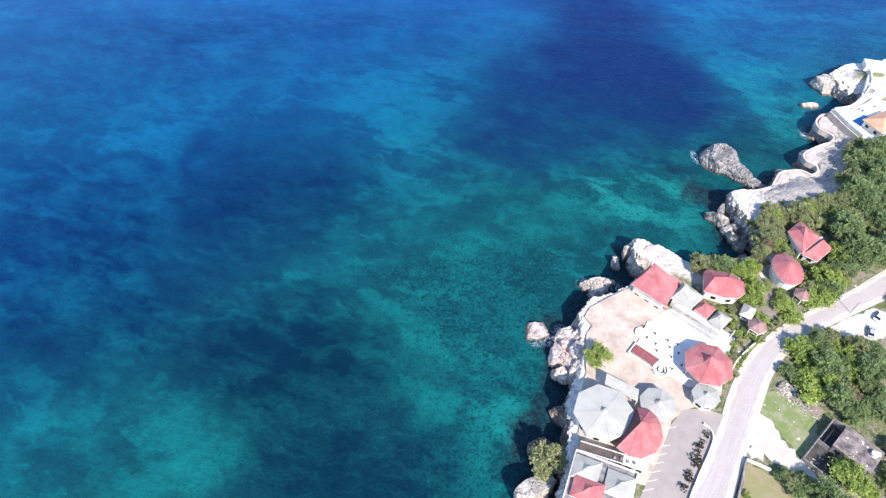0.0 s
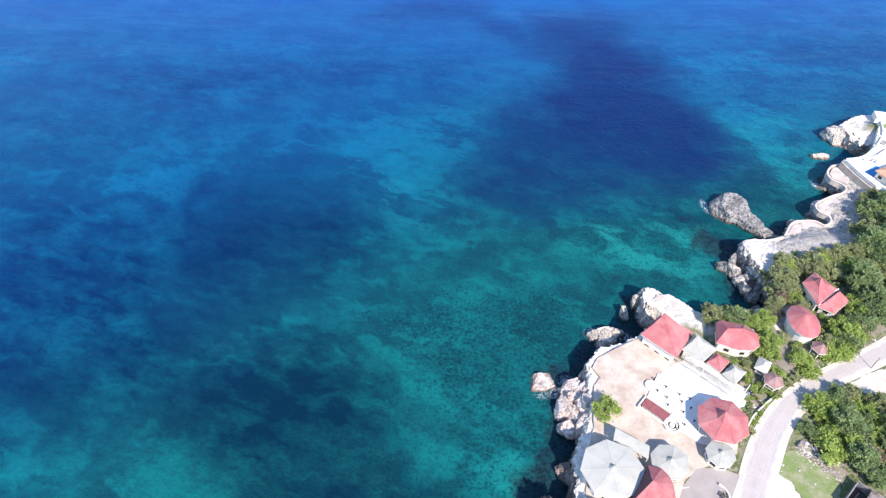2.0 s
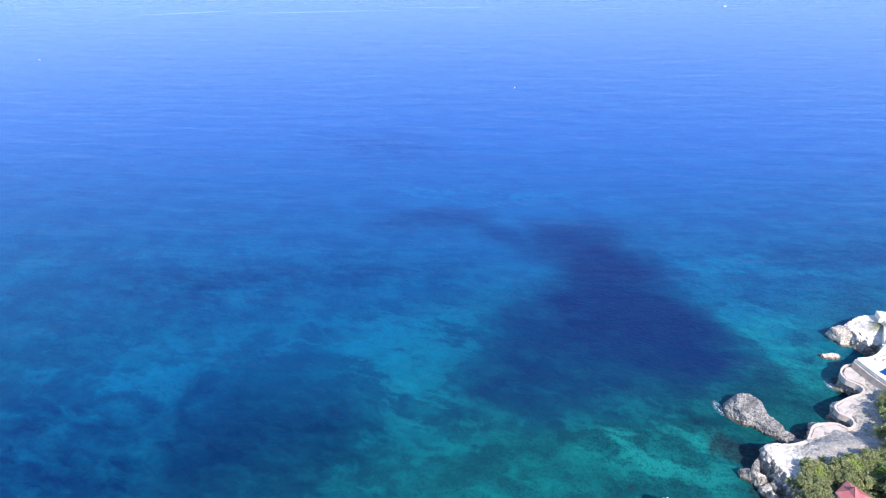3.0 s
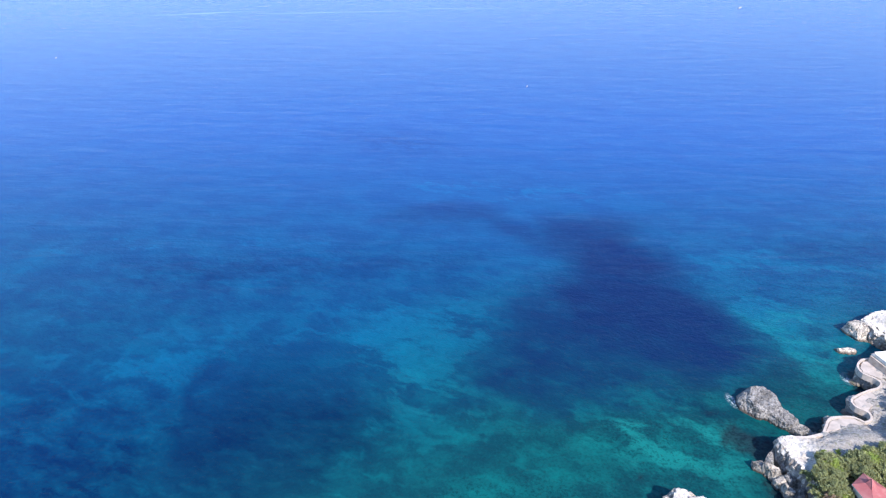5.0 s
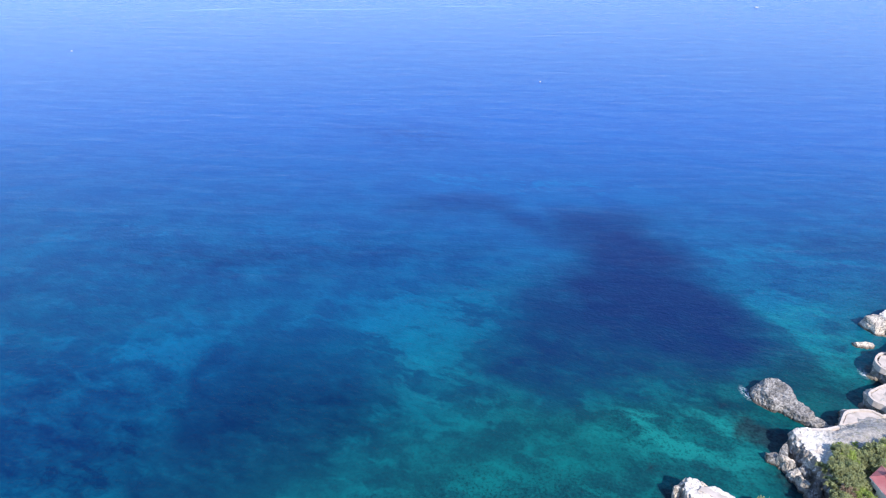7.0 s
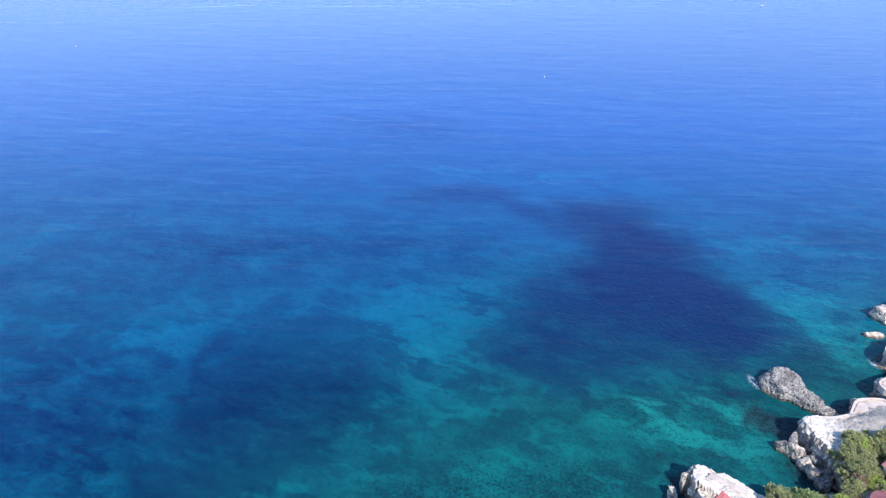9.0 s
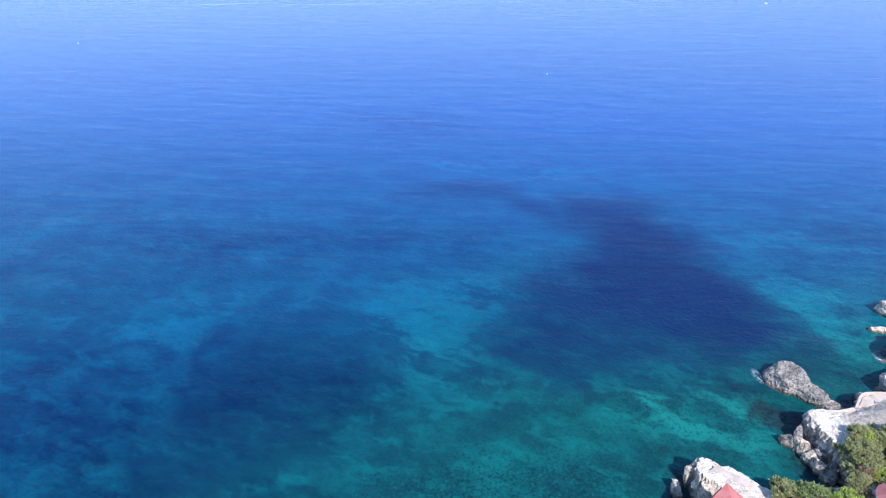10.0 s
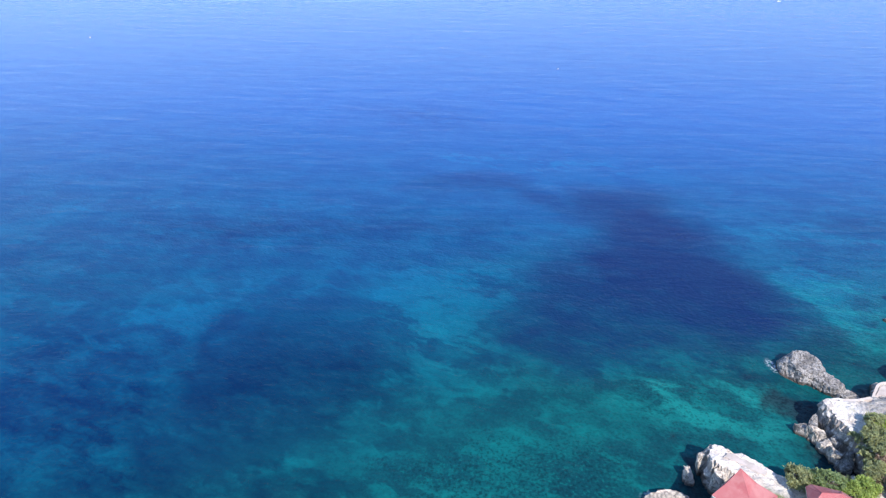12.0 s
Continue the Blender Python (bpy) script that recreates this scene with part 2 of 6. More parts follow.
def limestone(name="limestone", dark=(0.40, 0.36, 0.32), light=(0.82, 0.71, 0.61), grit=0.3):
    """Weathered karst: pits, dark cracks and a stained foot."""
    m = Nodes(name)
    p = m.pos()
    big = m.noise(p, 0.25, 5.0, 0.6)
    pits = m.voronoi(m.vmath("ADD", p, m.vmath("SCALE", m.noise_vec(p, 0.8), 1.2)), 0.9)
    fine = m.noise(p, 3.0, 6.0, 0.65)
    karst = m.noise(p, 1.3, 7.0, 0.72)
    seam = m.math("ABSOLUTE", m.math("SUBTRACT", m.noise(m.mapping(p, scale=(1, 1, 0.6)), 0.42, 5.0, 0.6, 0.6), 0.5))
    crack = m.span(seam, 0.0, 0.022)
    color = m.mix(m.span(big, 0.35, 0.60), dark, light)
    color = m.mix(m.span(fine, 0.36, 0.60, grit, 0.0), color, (0.22, 0.20, 0.18))
    color = m.mix(m.span(pits, 0.0, 0.32, grit, 0.0), color, (0.16, 0.14, 0.13))
    color = m.mix(m.span(karst, 0.42, 0.50, grit * 1.3, 0.0), color, tuple(v * 0.45 for v in dark))
    color = m.mix(m.math("SUBTRACT", 0.8, m.math("MULTIPLY", crack, 0.8)), color, tuple(v * 0.30 for v in dark))
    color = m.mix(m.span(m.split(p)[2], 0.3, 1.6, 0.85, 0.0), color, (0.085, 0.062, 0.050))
    h = m.math("ADD", m.math("ADD", m.math("MULTIPLY", pits, 0.6), m.math("MULTIPLY", fine, 0.5)), m.math("ADD", m.math("MULTIPLY", karst, 1.6), m.math("MULTIPLY", crack, 0.8)))
    return m.done(color, 0.9, m.bump(h, 0.7, 0.5), spec=0.2)


def ground_material():
    """Pale limestone at the shore, scrub grass and bare marl inland."""
    m = Nodes("ground")
    p = m.pos()
    fine = m.noise(p, 2.5, 6.0, 0.65)
    big = m.noise(p, 0.22, 5.0, 0.6)
    pits = m.voronoi(m.vmath("ADD", p, m.vmath("SCALE", m.noise_vec(p, 0.8), 1.2)), 0.8)
    rock = m.mix(m.span(big, 0.32, 0.58), (0.62, 0.54, 0.47), (0.84, 0.76, 0.68))
    rock = m.mix(m.span(fine, 0.34, 0.48, 0.40, 0.0), rock, (0.30, 0.27, 0.25))
    seam = m.math("ABSOLUTE", m.math("SUBTRACT", m.noise(p, 0.38, 5.0, 0.62, 0.6), 0.5))
    rock = m.mix(m.span(seam, 0.0, 0.020, 0.65, 0.0), rock, (0.24, 0.20, 0.18))
    # steep rock faces greyer and darker than level tops
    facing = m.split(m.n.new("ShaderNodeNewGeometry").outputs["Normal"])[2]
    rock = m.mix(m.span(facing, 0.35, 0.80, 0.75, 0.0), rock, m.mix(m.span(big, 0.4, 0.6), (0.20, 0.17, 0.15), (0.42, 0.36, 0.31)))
    crag = m.noise(p, 0.9, 7.0, 0.72)
    karst = m.math("MULTIPLY", m.attr("karst"), m.span(m.noise(p, 1.7, 6.0, 0.75), 0.50, 0.58))
    rock = m.mix(m.math("MULTIPLY", m.attr("karst"), 0.85), rock, m.mix(m.span(crag, 0.4, 0.6), (0.24, 0.22, 0.21), (0.46, 0.42, 0.39)))
    rock = m.mix(m.math("MULTIPLY", karst, 0.65), rock, (0.22, 0.21, 0.21))
    rock = m.mix(m.span(pits, 0.0, 0.3, 0.4, 0.0), rock, (0.18, 0.16, 0.15))
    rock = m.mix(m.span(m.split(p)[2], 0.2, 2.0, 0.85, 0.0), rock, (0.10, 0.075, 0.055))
    grass = m.mix(m.span(big, 0.38, 0.6), (0.11, 0.14, 0.045), (0.22, 0.23, 0.10))
    grass = m.mix(m.span(m.noise(p, 0.5, 6.0, 0.65), 0.44, 0.60), grass, (0.36, 0.31, 0.24))
    grass = m.mix(m.span(fine, 0.4, 0.65, 0.5, 0.0), grass, (0.05, 0.08, 0.02))
    rock = m.mix(m.math("MULTIPLY", m.attr("karst"), m.span(m.noise(p, 0.32, 6.0, 0.7), 0.48, 0.64, 0.0, 0.5)), rock, (0.42, 0.36, 0.30))
    rock = m.mix(m.math("MULTIPLY", m.attr("karst"), m.span(m.noise(p, 0.5, 5.0, 0.7), 0.56, 0.64, 0.0, 0.6)), rock, (0.16, 0.17, 0.08))
    inland = m.math("ADD", m.attr("inland"), m.math("MULTIPLY", m.math("SUBTRACT", big, 0.5), 10.0))
    color = m.mix(m.span(inland, 5.0, 11.0), rock, grass)
    h = m.math("ADD", m.math("ADD", m.math("MULTIPLY", pits, 0.5), m.math("MULTIPLY", fine, 0.6)), m.math("MULTIPLY", crag, 2.0))
    return m.done(color, 0.92, m.bump(h, 0.6, 0.45), spec=0.2)


def plain(name, color, dark, scale=0.6, rough=0.8, bump=0.2, spec=0.3, amount=0.6, streak=False):
    """A surface with broad stains and fine grain."""
    m = Nodes(name)
    p = m.pos()
    big = m.noise(p, scale, 5.0, 0.6)
    fine = m.noise(p, scale * 9, 4.0, 0.6)
    c = m.mix(m.span(big, 0.35, 0.68, 0.0, amount), color, dark)
    c = m.mix(m.span(fine, 0.45, 0.7, 0.0, 0.35 * amount), c, dark)
    tone = m.span(m.random(), 0, 1, 0.0, 0.16, smooth=False)
    c = m.mix(tone, c, dark)
    return m.done(c, rough, m.bump(fine, bump, 0.05), spec=spec)


def roofing(name, color, worn):
    """Painted sheet roofing with weathered blotches, courses and streaks."""
    m = Nodes(name)
    p = m.pos()
    big = m.noise(p, 0.28, 5.0, 0.62)
    fine = m.noise(p, 3.0, 4.0, 0.6)
    zc = m.split(p)[2]
    course = m.math("FRACT", m.math("MULTIPLY", zc, 5.5))
    c = m.mix(m.span(big, 0.38, 0.66, 0.0, 0.75), color, worn)
    c = m.mix(m.span(fine, 0.5, 0.72, 0.0, 0.3), c, worn)
    c = m.mix(m.span(course, 0.0, 0.16, 0.10, 0.0), c, tuple(v * 0.5 for v in color))
    c = m.mix(m.span(m.random(), 0, 1, 0.0, 0.25, smooth=False), c, worn)
    h = m.math("ADD", course, m.math("MULTIPLY", fine, 0.4))
    return m.done(c, 0.75, m.bump(h, 0.35, 0.05), spec=0.15)


def road_material():
    """Bleached asphalt with darker wheel tracks and sandy edges."""
    m = Nodes("worn_road")
    p = m.pos()
    across, along = m.attr("across"), m.attr("along")
    big, fine = m.noise(p, 0.3, 5.0, 0.6), m.noise(p, 3.5, 4.0, 0.6)
    lane = m.n.new("ShaderNodeCombineXYZ")
    m.put(lane.inputs[0], m.math("MULTIPLY", across, 14.0))
    m.put(lane.inputs[1], m.math("MULTIPLY", along, 0.05))
    streak = m.noise(lane.outputs[0], 1.0, 4.0, 0.6)
    c = m.mix(m.span(streak, 0.35, 0.65), (0.49, 0.425, 0.39), (0.43, 0.372, 0.345))
    c = m.mix(m.span(big, 0.4, 0.7, 0.0, 0.4), c, (0.52, 0.47, 0.44))
    c = m.mix(m.span(fine, 0.45, 0.7, 0.0, 0.3), c, (0.26, 0.23, 0.22))
    edge = m.math("ABSOLUTE", m.math("SUBTRACT", across, 0.5))
    edge = m.math("ADD", edge, m.math("MULTIPLY", m.math("SUBTRACT", big, 0.5), 0.25))
    c = m.mix(m.span(edge, 0.36, 0.52), c, (0.60, 0.55, 0.50))
    return m.done(c, 0.9, m.bump(fine, 0.3, 0.05), spec=0.25)


def leafage(name, dark, light):
    m = Nodes(name)
    p = m.pos()
    c = m.mix(m.island(), dark, light)
    c = m.mix(m.span(m.noise(p, 0.35, 3.0), 0.35, 0.65, 0.0, 0.5), c, tuple(v * 0.72 for v in dark))
    c = m.mix(m.span(m.random(), 0, 1, 0.0, 0.35, smooth=False), c, light)
    m.done(c, 0.6, None, spec=0.3)
    glow, both = m.n.new("ShaderNodeBsdfTranslucent"), m.n.new("ShaderNodeMixShader")
    m.put(glow.inputs["Color"], m.mix(0.4, c, light))
    both.inputs[0].default_value = 0.46
    m.l.new(m.bsdf.outputs[0], both.inputs[1])
    m.l.new(glow.outputs[0], both.inputs[2])
    m.l.new(both.outputs[0], m.n["Material Output"].inputs["Surface"])
    return m.mat


def wood_bark():
    m = Nodes("bark")
    p = m.pos()
    c = m.mix(m.noise(m.mapping(p, scale=(1, 1, 0.2)), 6.0), (0.10, 0.075, 0.055), (0.26, 0.21, 0.17))
    return m.done(c, 0.9, m.bump(m.noise(p, 12.0), 0.5, 0.05))


SEA = sea_material()
LIMESTONE = limestone()
GREY_ROCK = limestone("grey_limestone", (0.20, 0.19, 0.185), (0.50, 0.465, 0.44), 0.5)
# brown rock, coloured darker to deepen the cliff's shade
SHADED_BROWN_ROCK = limestone("shaded_brown_limestone", (0.15, 0.115, 0.10), (0.38, 0.29, 0.25))
PINK_ROCK = limestone("pink_limestone", (0.62, 0.48, 0.42), (0.86, 0.71, 0.63), 0.2)
GROUND = ground_material()
ROOF_RED = roofing("roof_red", (0.39, 0.112, 0.117), (0.47, 0.215, 0.205))
ROOF_GREY = roofing("roof_grey", (0.45, 0.43, 0.375), (0.335, 0.32, 0.285))
ROOF_WHITE = roofing("roof_white", (0.475, 0.455, 0.40), (0.385, 0.37, 0.33))
ROOF_WEATHERED = roofing("roof_weathered", (0.29, 0.14, 0.13), (0.38, 0.27, 0.25))
ROOF_ORANGE = roofing("roof_orange", (0.62, 0.30, 0.18), (0.66, 0.42, 0.30))
PINK_PAVE = plain("pinkish_paving", (0.60, 0.51, 0.46), (0.40, 0.34, 0.30), 0.4, 0.9, 0.3, amount=0.8)
PINK_WALL = plain("pinkish_wall_plaster", (0.64, 0.55, 0.49), (0.42, 0.35, 0.30), 0.6)
WHITE = plain("white_render", (0.81, 0.77, 0.70), (0.56, 0.50, 0.43), 0.5)
CREAM = plain("cream_paving", (0.62, 0.525, 0.435), (0.40, 0.30, 0.235), 0.20, 0.85, 0.3, amount=0.9)
DECK = plain("white_paving", (0.81, 0.77, 0.71), (0.62, 0.58, 0.54), 0.3, 0.8, 0.2)
ASPHALT = plain("pale_asphalt", (0.385, 0.33, 0.30), (0.29, 0.25, 0.23), 0.30, 0.9, 0.3)
ROAD = road_material()
MARL = plain("white_marl", (0.63, 0.565, 0.49), (0.44, 0.38, 0.31), 0.3, 0.95, 0.4)
CONCRETE = plain("old_concrete", (0.34, 0.31, 0.30), (0.12, 0.11, 0.11), 0.5, 0.9, 0.4, amount=0.9)
# roof side turned from the sun: its shade is put into this colour
SHADED_GABLE = plain("shade_dark_gable", (0.13, 0.05, 0.055), (0.07, 0.035, 0.04), 0.8, 0.7)
MAROON = plain("maroon_paint", (0.30, 0.10, 0.10), (0.20, 0.06, 0.06), 0.8, 0.6)
DARK = plain("dark_opening", (0.035, 0.035, 0.04), (0.02, 0.02, 0.02), 1.0, 0.4)
LEAF_A = leafage("leaf_deep", (0.16, 0.215, 0.10), (0.40, 0.49, 0.21))
LEAF_B = leafage("leaf_bright", (0.21, 0.29, 0.075), (0.56, 0.65, 0.18))
LEAF_C = leafage("leaf_olive", (0.22, 0.245, 0.125), (0.56, 0.57, 0.28))
LEAF_DRY = leafage("leaf_dry", (0.22, 0.16, 0.11), (0.50, 0.36, 0.26))
LEAF_DARK = leafage("leaf_thorn", (0.05, 0.045, 0.035), (0.15, 0.13, 0.09))
BARK = wood_bark()
RUIN_ROOF = plain("stained_roof_slab", (0.36, 0.29, 0.26), (0.10, 0.085, 0.08), 0.45, 0.95, 0.5, amount=1.0)
# dark court floor, with the court's shadow put into the colour too
COURT_SHADE = plain("shaded_court_floor", (0.10, 0.09, 0.085), (0.04, 0.038, 0.036), 0.6, 0.9, 0.4, amount=1.0)
# dark slot between the gallery's parapets, its shadow put into the colour
DARK_SLOT = plain("dark_roof_slot", (0.15, 0.11, 0.095), (0.07, 0.055, 0.05), 0.8, 0.9, 0.4, amount=0.9)
POOL_BLUE = plain("pool_water", (0.04, 0.23, 0.52), (0.03, 0.17, 0.42), 0.4, 0.08, 0.3, 0.5)
DARK_WOOD = plain("dark_wood", (0.07, 0.05, 0.045), (0.03, 0.025, 0.02), 2.0, 0.6)
PAINT_WHITE = plain("white_line_paint", (0.82, 0.81, 0.79), (0.6, 0.58, 0.55), 1.0, 0.7)
CAR_PAINT = plain("car_silver_paint", (0.45, 0.46, 0.48), (0.36, 0.37, 0.39), 1.0, 0.25, 0.05, 0.6)
CAR_WHITE = plain("car_white_paint", (0.80, 0.80, 0.80), (0.66, 0.66, 0.66), 1.0, 0.25, 0.05, 0.6)
GLASS_DARK = plain("dark_glass", (0.02, 0.025, 0.03), (0.01, 0.012, 0.015), 1.0, 0.08, 0.0, 0.6)
RUBBER = plain("rubber", (0.02, 0.02, 0.02), (0.035, 0.033, 0.03), 3.0, 0.8)
TURF = plain("dry_lawn", (0.23, 0.235, 0.09), (0.32, 0.25, 0.16), 0.45, 0.95, 0.5, amount=0.9)
GREEN_TURF = plain("green_lawn", (0.16, 0.22, 0.06), (0.31, 0.29, 0.18), 0.35, 0.95, 0.5, amount=1.0)
SOIL = plain("bare_soil", (0.30, 0.25, 0.20), (0.17, 0.14, 0.11), 0.4, 0.95, 0.5)


# ---- mesh helpers ----
def mesh_object(name, bm, material, parent=None, smooth=False):
    data = bpy.data.meshes.new(name)
    bmesh.ops.recalc_face_normals(bm, faces=bm.faces[:])
    bm.to_mesh(data)
    bm.free()
    data.materials.append(material)
    if smooth:
        data.polygons.foreach_set("use_smooth", [True] * len(data.polygons))
    ob = new(name, data)
    if parent:
        ob.parent = parent
    return ob


def part(name, bm, material, parent, label=""):
    ob = mesh_object(name, bm, material, parent)
    return tagged(ob, label) if label else ob


def thing(name, m, label, category, group="", kind=""):
    ob = new(name)
    ob.matrix_basis = m
    return tagged(ob, label, category, group, kind)


def box(bm, x0, y0, z0, x1, y1, z1):
    v = [bm.verts.new(c) for c in ((x0, y0, z0), (x1, y0, z0), (x1, y1, z0), (x0, y1, z0),
                                   (x0, y0, z1), (x1, y0, z1), (x1, y1, z1), (x0, y1, z1))]
    for f in ((0, 3, 2, 1), (4, 5, 6, 7), (0, 1, 5, 4), (1, 2, 6, 5), (2, 3, 7, 6), (3, 0, 4, 7)):
        bm.faces.new([v[i] for i in f])
    return bm


def boxed(*args):
    return box(bmesh.new(), *args)


def prism(bm, outline, z0, z1):
    """A slab over an outline of (x, y)."""
    low = [bm.verts.new((x, y, z0)) for x, y in outline]
    top = [bm.verts.new((x, y, z1)) for x, y in outline]
    bm.faces.new(top)
    bm.faces.new(low[::-1])
    n = len(outline)
    for i in range(n):
        bm.faces.new((low[i], low[(i + 1) % n], top[(i + 1) % n], top[i]))
    return bm


def ring(n, r, turn=0.0, ry=None):
    ry = ry or r
    return [(r * math.cos(radians(turn) + 2 * math.pi * i / n), ry * math.sin(radians(turn) + 2 * math.pi * i / n)) for i in range(n)]


def beam(bm, a, b, w, h=None):
    """A square bar from a to b."""
    a, b = Vector(a), Vector(b)
    h = h or w
    d = (b - a).normalized()
    side = d.cross(Vector((0, 0, 1)))
    side = side.normalized() if side.length > 1e-3 else Vector((1, 0, 0))
    up = side.cross(d).normalized()
    vs = [bm.verts.new(c + side * sx * w / 2 + up * sy * h / 2) for c in (a, b) for sx, sy in ((-1, -1), (1, -1), (1, 1), (-1, 1))]
    for f in ((0, 1, 2, 3), (7, 6, 5, 4), (0, 4, 5, 1), (1, 5, 6, 2), (2, 6, 7, 3), (3, 7, 4, 0)):
        bm.faces.new([vs[i] for i in f])
    return bm


# ---- sea and land ----
def smooth_line(points, step=3.0):
    """Points along a Catmull-Rom curve."""
    out = []
    p = [Vector(q) for q in points]
    p = [2 * p[0] - p[1]] + p + [2 * p[-1] - p[-2]]
    for i in range(1, len(p) - 2):
        n = max(2, int((p[i + 1] - p[i]).length / step))
        for k in range(n):
            t = k / n
            out.append(0.5 * (2 * p[i] + (p[i + 1] - p[i - 1]) * t + (2 * p[i - 1] - 5 * p[i] + 4 * p[i + 1] - p[i + 2]) * t * t
                              + (3 * p[i] - p[i - 1] - 3 * p[i + 1] + p[i + 2]) * t ** 3))
    return out + [p[-2]]


SHORE_SOUTH = [
    (10, -600), (14, -100), (16, 30), (22, 44), (29, 54), (32, 62), (34, 69), (35.5, 75), (35.5, 81), (37, 87), (39, 91), (41, 95), (42, 103),
    (43, 109), (44, 115), (48, 119), (54, 121), (59, 122.5), (62.6, 125.4), (66.4, 128.2), (68.4, 130.4), (67.6, 133.2), (65.2, 135.8), (64.8, 139.5), (66.2, 142.8), (68.5, 143.8), (71.2, 141.2), (74.3, 141.6), (76.5, 139.4), (80, 136), (83, 133),
]
SHORE_NORTH = [
    (86, 132), (94, 135.4), (103, 136), (108.2, 138.6), (110.4, 142.6), (109.0, 147.6), (107.6, 152), (106.4, 157), (105.2, 163), (106.5, 166.5), (111, 168), (119, 168), (123, 170.7),
    (129.1, 179.8), (138.1, 180.8), (142.1, 178.8), (145.2, 182.7), (142.1, 186.8), (142.1, 190.8), (148.1, 194.9), (155.2, 196.9), (158.2, 200.8), (155.2, 204.9), (153.2, 207.9),
    (162.3, 215), (169.3, 215.9), (177.3, 221), (182.3, 227), (175.3, 229.1), (172.3, 239.1), (177.3, 247.2), (184.3, 250.2), (191.4, 251.1), (202.4, 254.1),
    (230, 262), (300, 275), (900, 340), (3490, 420),
]
COAST = np.array(SHORE_SOUTH + SHORE_NORTH + [(3500, -600)], float)
GROUND_Z = 10.0
# a shaded hollow between the cape and the terrace
HOLLOW = np.array([(57, 128), (60, 135.4), (65.0, 135.6), (69.0, 133.0), (70.6, 130.6), (69.0, 128.6), (65.6, 127.8), (62.0, 126.4)])


def outline_distance(outline, pts):
    """Distance to a closed outline, positive inside."""
    best = np.full(len(pts), 1e9)
    within = np.zeros(len(pts), bool)
    for a, b in zip(outline, np.roll(outline, -1, 0)):
        ab, ap = b - a, pts - a
        t = np.clip((ap @ ab) / (ab @ ab), 0, 1)
        best = np.minimum(best, np.hypot(*(ap - t[:, None] * ab).T))
        cross = (a[1] > pts[:, 1]) != (b[1] > pts[:, 1])
        if abs(ab[1]) > 1e-9:
            within ^= cross & (pts[:, 0] < (pts[:, 1] - a[1]) / ab[1] * ab[0] + a[0])
    return np.where(within, best, -best)


def inland_distance(pts):
    """Distance to the coast line, positive on land."""
    return outline_distance(COAST, pts)


def soft_step(v, a, b):
    t = np.clip((v - a) / (b - a), 0, 1)
    return t * t * (3 - 2 * t)


def land_top(pts, d):
    """Height of the land's top surface; it sinks towards the shore, most of all in the north."""
    lump, crag = np.zeros(len(pts)), np.zeros(len(pts))
    for i in np.flatnonzero(d < 16):
        x, y = pts[i]
        lump[i] = noise.noise((x * 0.16, y * 0.16, 3.1))
        crag[i] = noise.noise((x * 0.5, y * 0.5, 7.7)) + 0.5 * noise.noise((x * 1.4, y * 1.4, 1.3))
    north = soft_step(pts[:, 1], 166, 174)
    hollow = 8.4 * soft_step(outline_distance(HOLLOW, pts), -0.8, 1.0)
    shore = 1 - soft_step(d, 1, 8)
    return GROUND_Z - hollow - shore * (0.7 + 0.5 * lump) - 3.0 * north * (1 - soft_step(d, 3, 18)) + (1 - soft_step(d, 5, 10)) * 0.5 * crag


def build_land():
    xs = np.concatenate([[-60, 0], np.arange(12, 120, 0.7), np.arange(120, 212, 0.9), [216, 225, 240, 270, 320, 400, 600, 1000, 1800, 3400]])
    ys = np.concatenate([[-590, -300, -100, 0, 25, 38, 46], np.arange(50, 150, 0.7), np.arange(150, 262, 0.9), [266, 272, 280, 295, 320, 360, 430]])
    gx, gy = np.meshgrid(xs, ys)
    pts = np.stack([gx.ravel(), gy.ravel()], 1)
    d = inland_distance(pts)
    z = land_top(pts, d)
    karst = soft_step(pts[:, 1], 154, 160) * soft_step(pts[:, 0], 112, 119) * (1 - soft_step(pts[:, 0], 160, 170))
    keep = (d > np.where(outline_distance(HOLLOW, pts) > -5, 0.1, 1.5)).reshape(gx.shape)
    ny, nx = gx.shape
    quad = keep[:-1, :-1] & keep[1:, :-1] & keep[:-1, 1:] & keep[1:, 1:]
    jj, ii = np.nonzero(quad)
    a = jj * nx + ii
    faces = np.stack([a, a + 1, a + nx + 1, a + nx], 1)
    used = np.unique(faces)
    remap = np.zeros(len(pts), int)
    remap[used] = np.arange(len(used))
    data = bpy.data.meshes.new("ground")
    data.from_pydata(np.column_stack([pts, z])[used].tolist(), [], remap[faces].tolist())
    layer = data.attributes.new("inland", "FLOAT", "POINT")
    layer.data.foreach_set("value", (d - 12 * karst)[used].astype(np.float32))
    layer = data.attributes.new("karst", "FLOAT", "POINT")
    layer.data.foreach_set("value", karst[used].astype(np.float32))
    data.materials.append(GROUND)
    return tagged(new("ground", data), "pale limestone headland with scrub grass inland", "ground", kind="structure")


# how far out of the shore line, and at what share of the cliff's height, each course of the cliff lies
CLIFF_COURSES = [(1.6, -0.30), (1.1, -0.06), (0.7, 0.06), (-0.2, 0.12), (-0.3, 0.24), (0.1, 0.36), (0.15, 0.48), (-0.1, 0.60), (0.1, 0.72), (0.1, 0.84), (-0.1, 0.94),
                 (-0.4, 1.0), (-0.9, 1.02), (-1.5, 1.02), (-2.2, 1.01), (-3.0, 0.97)]


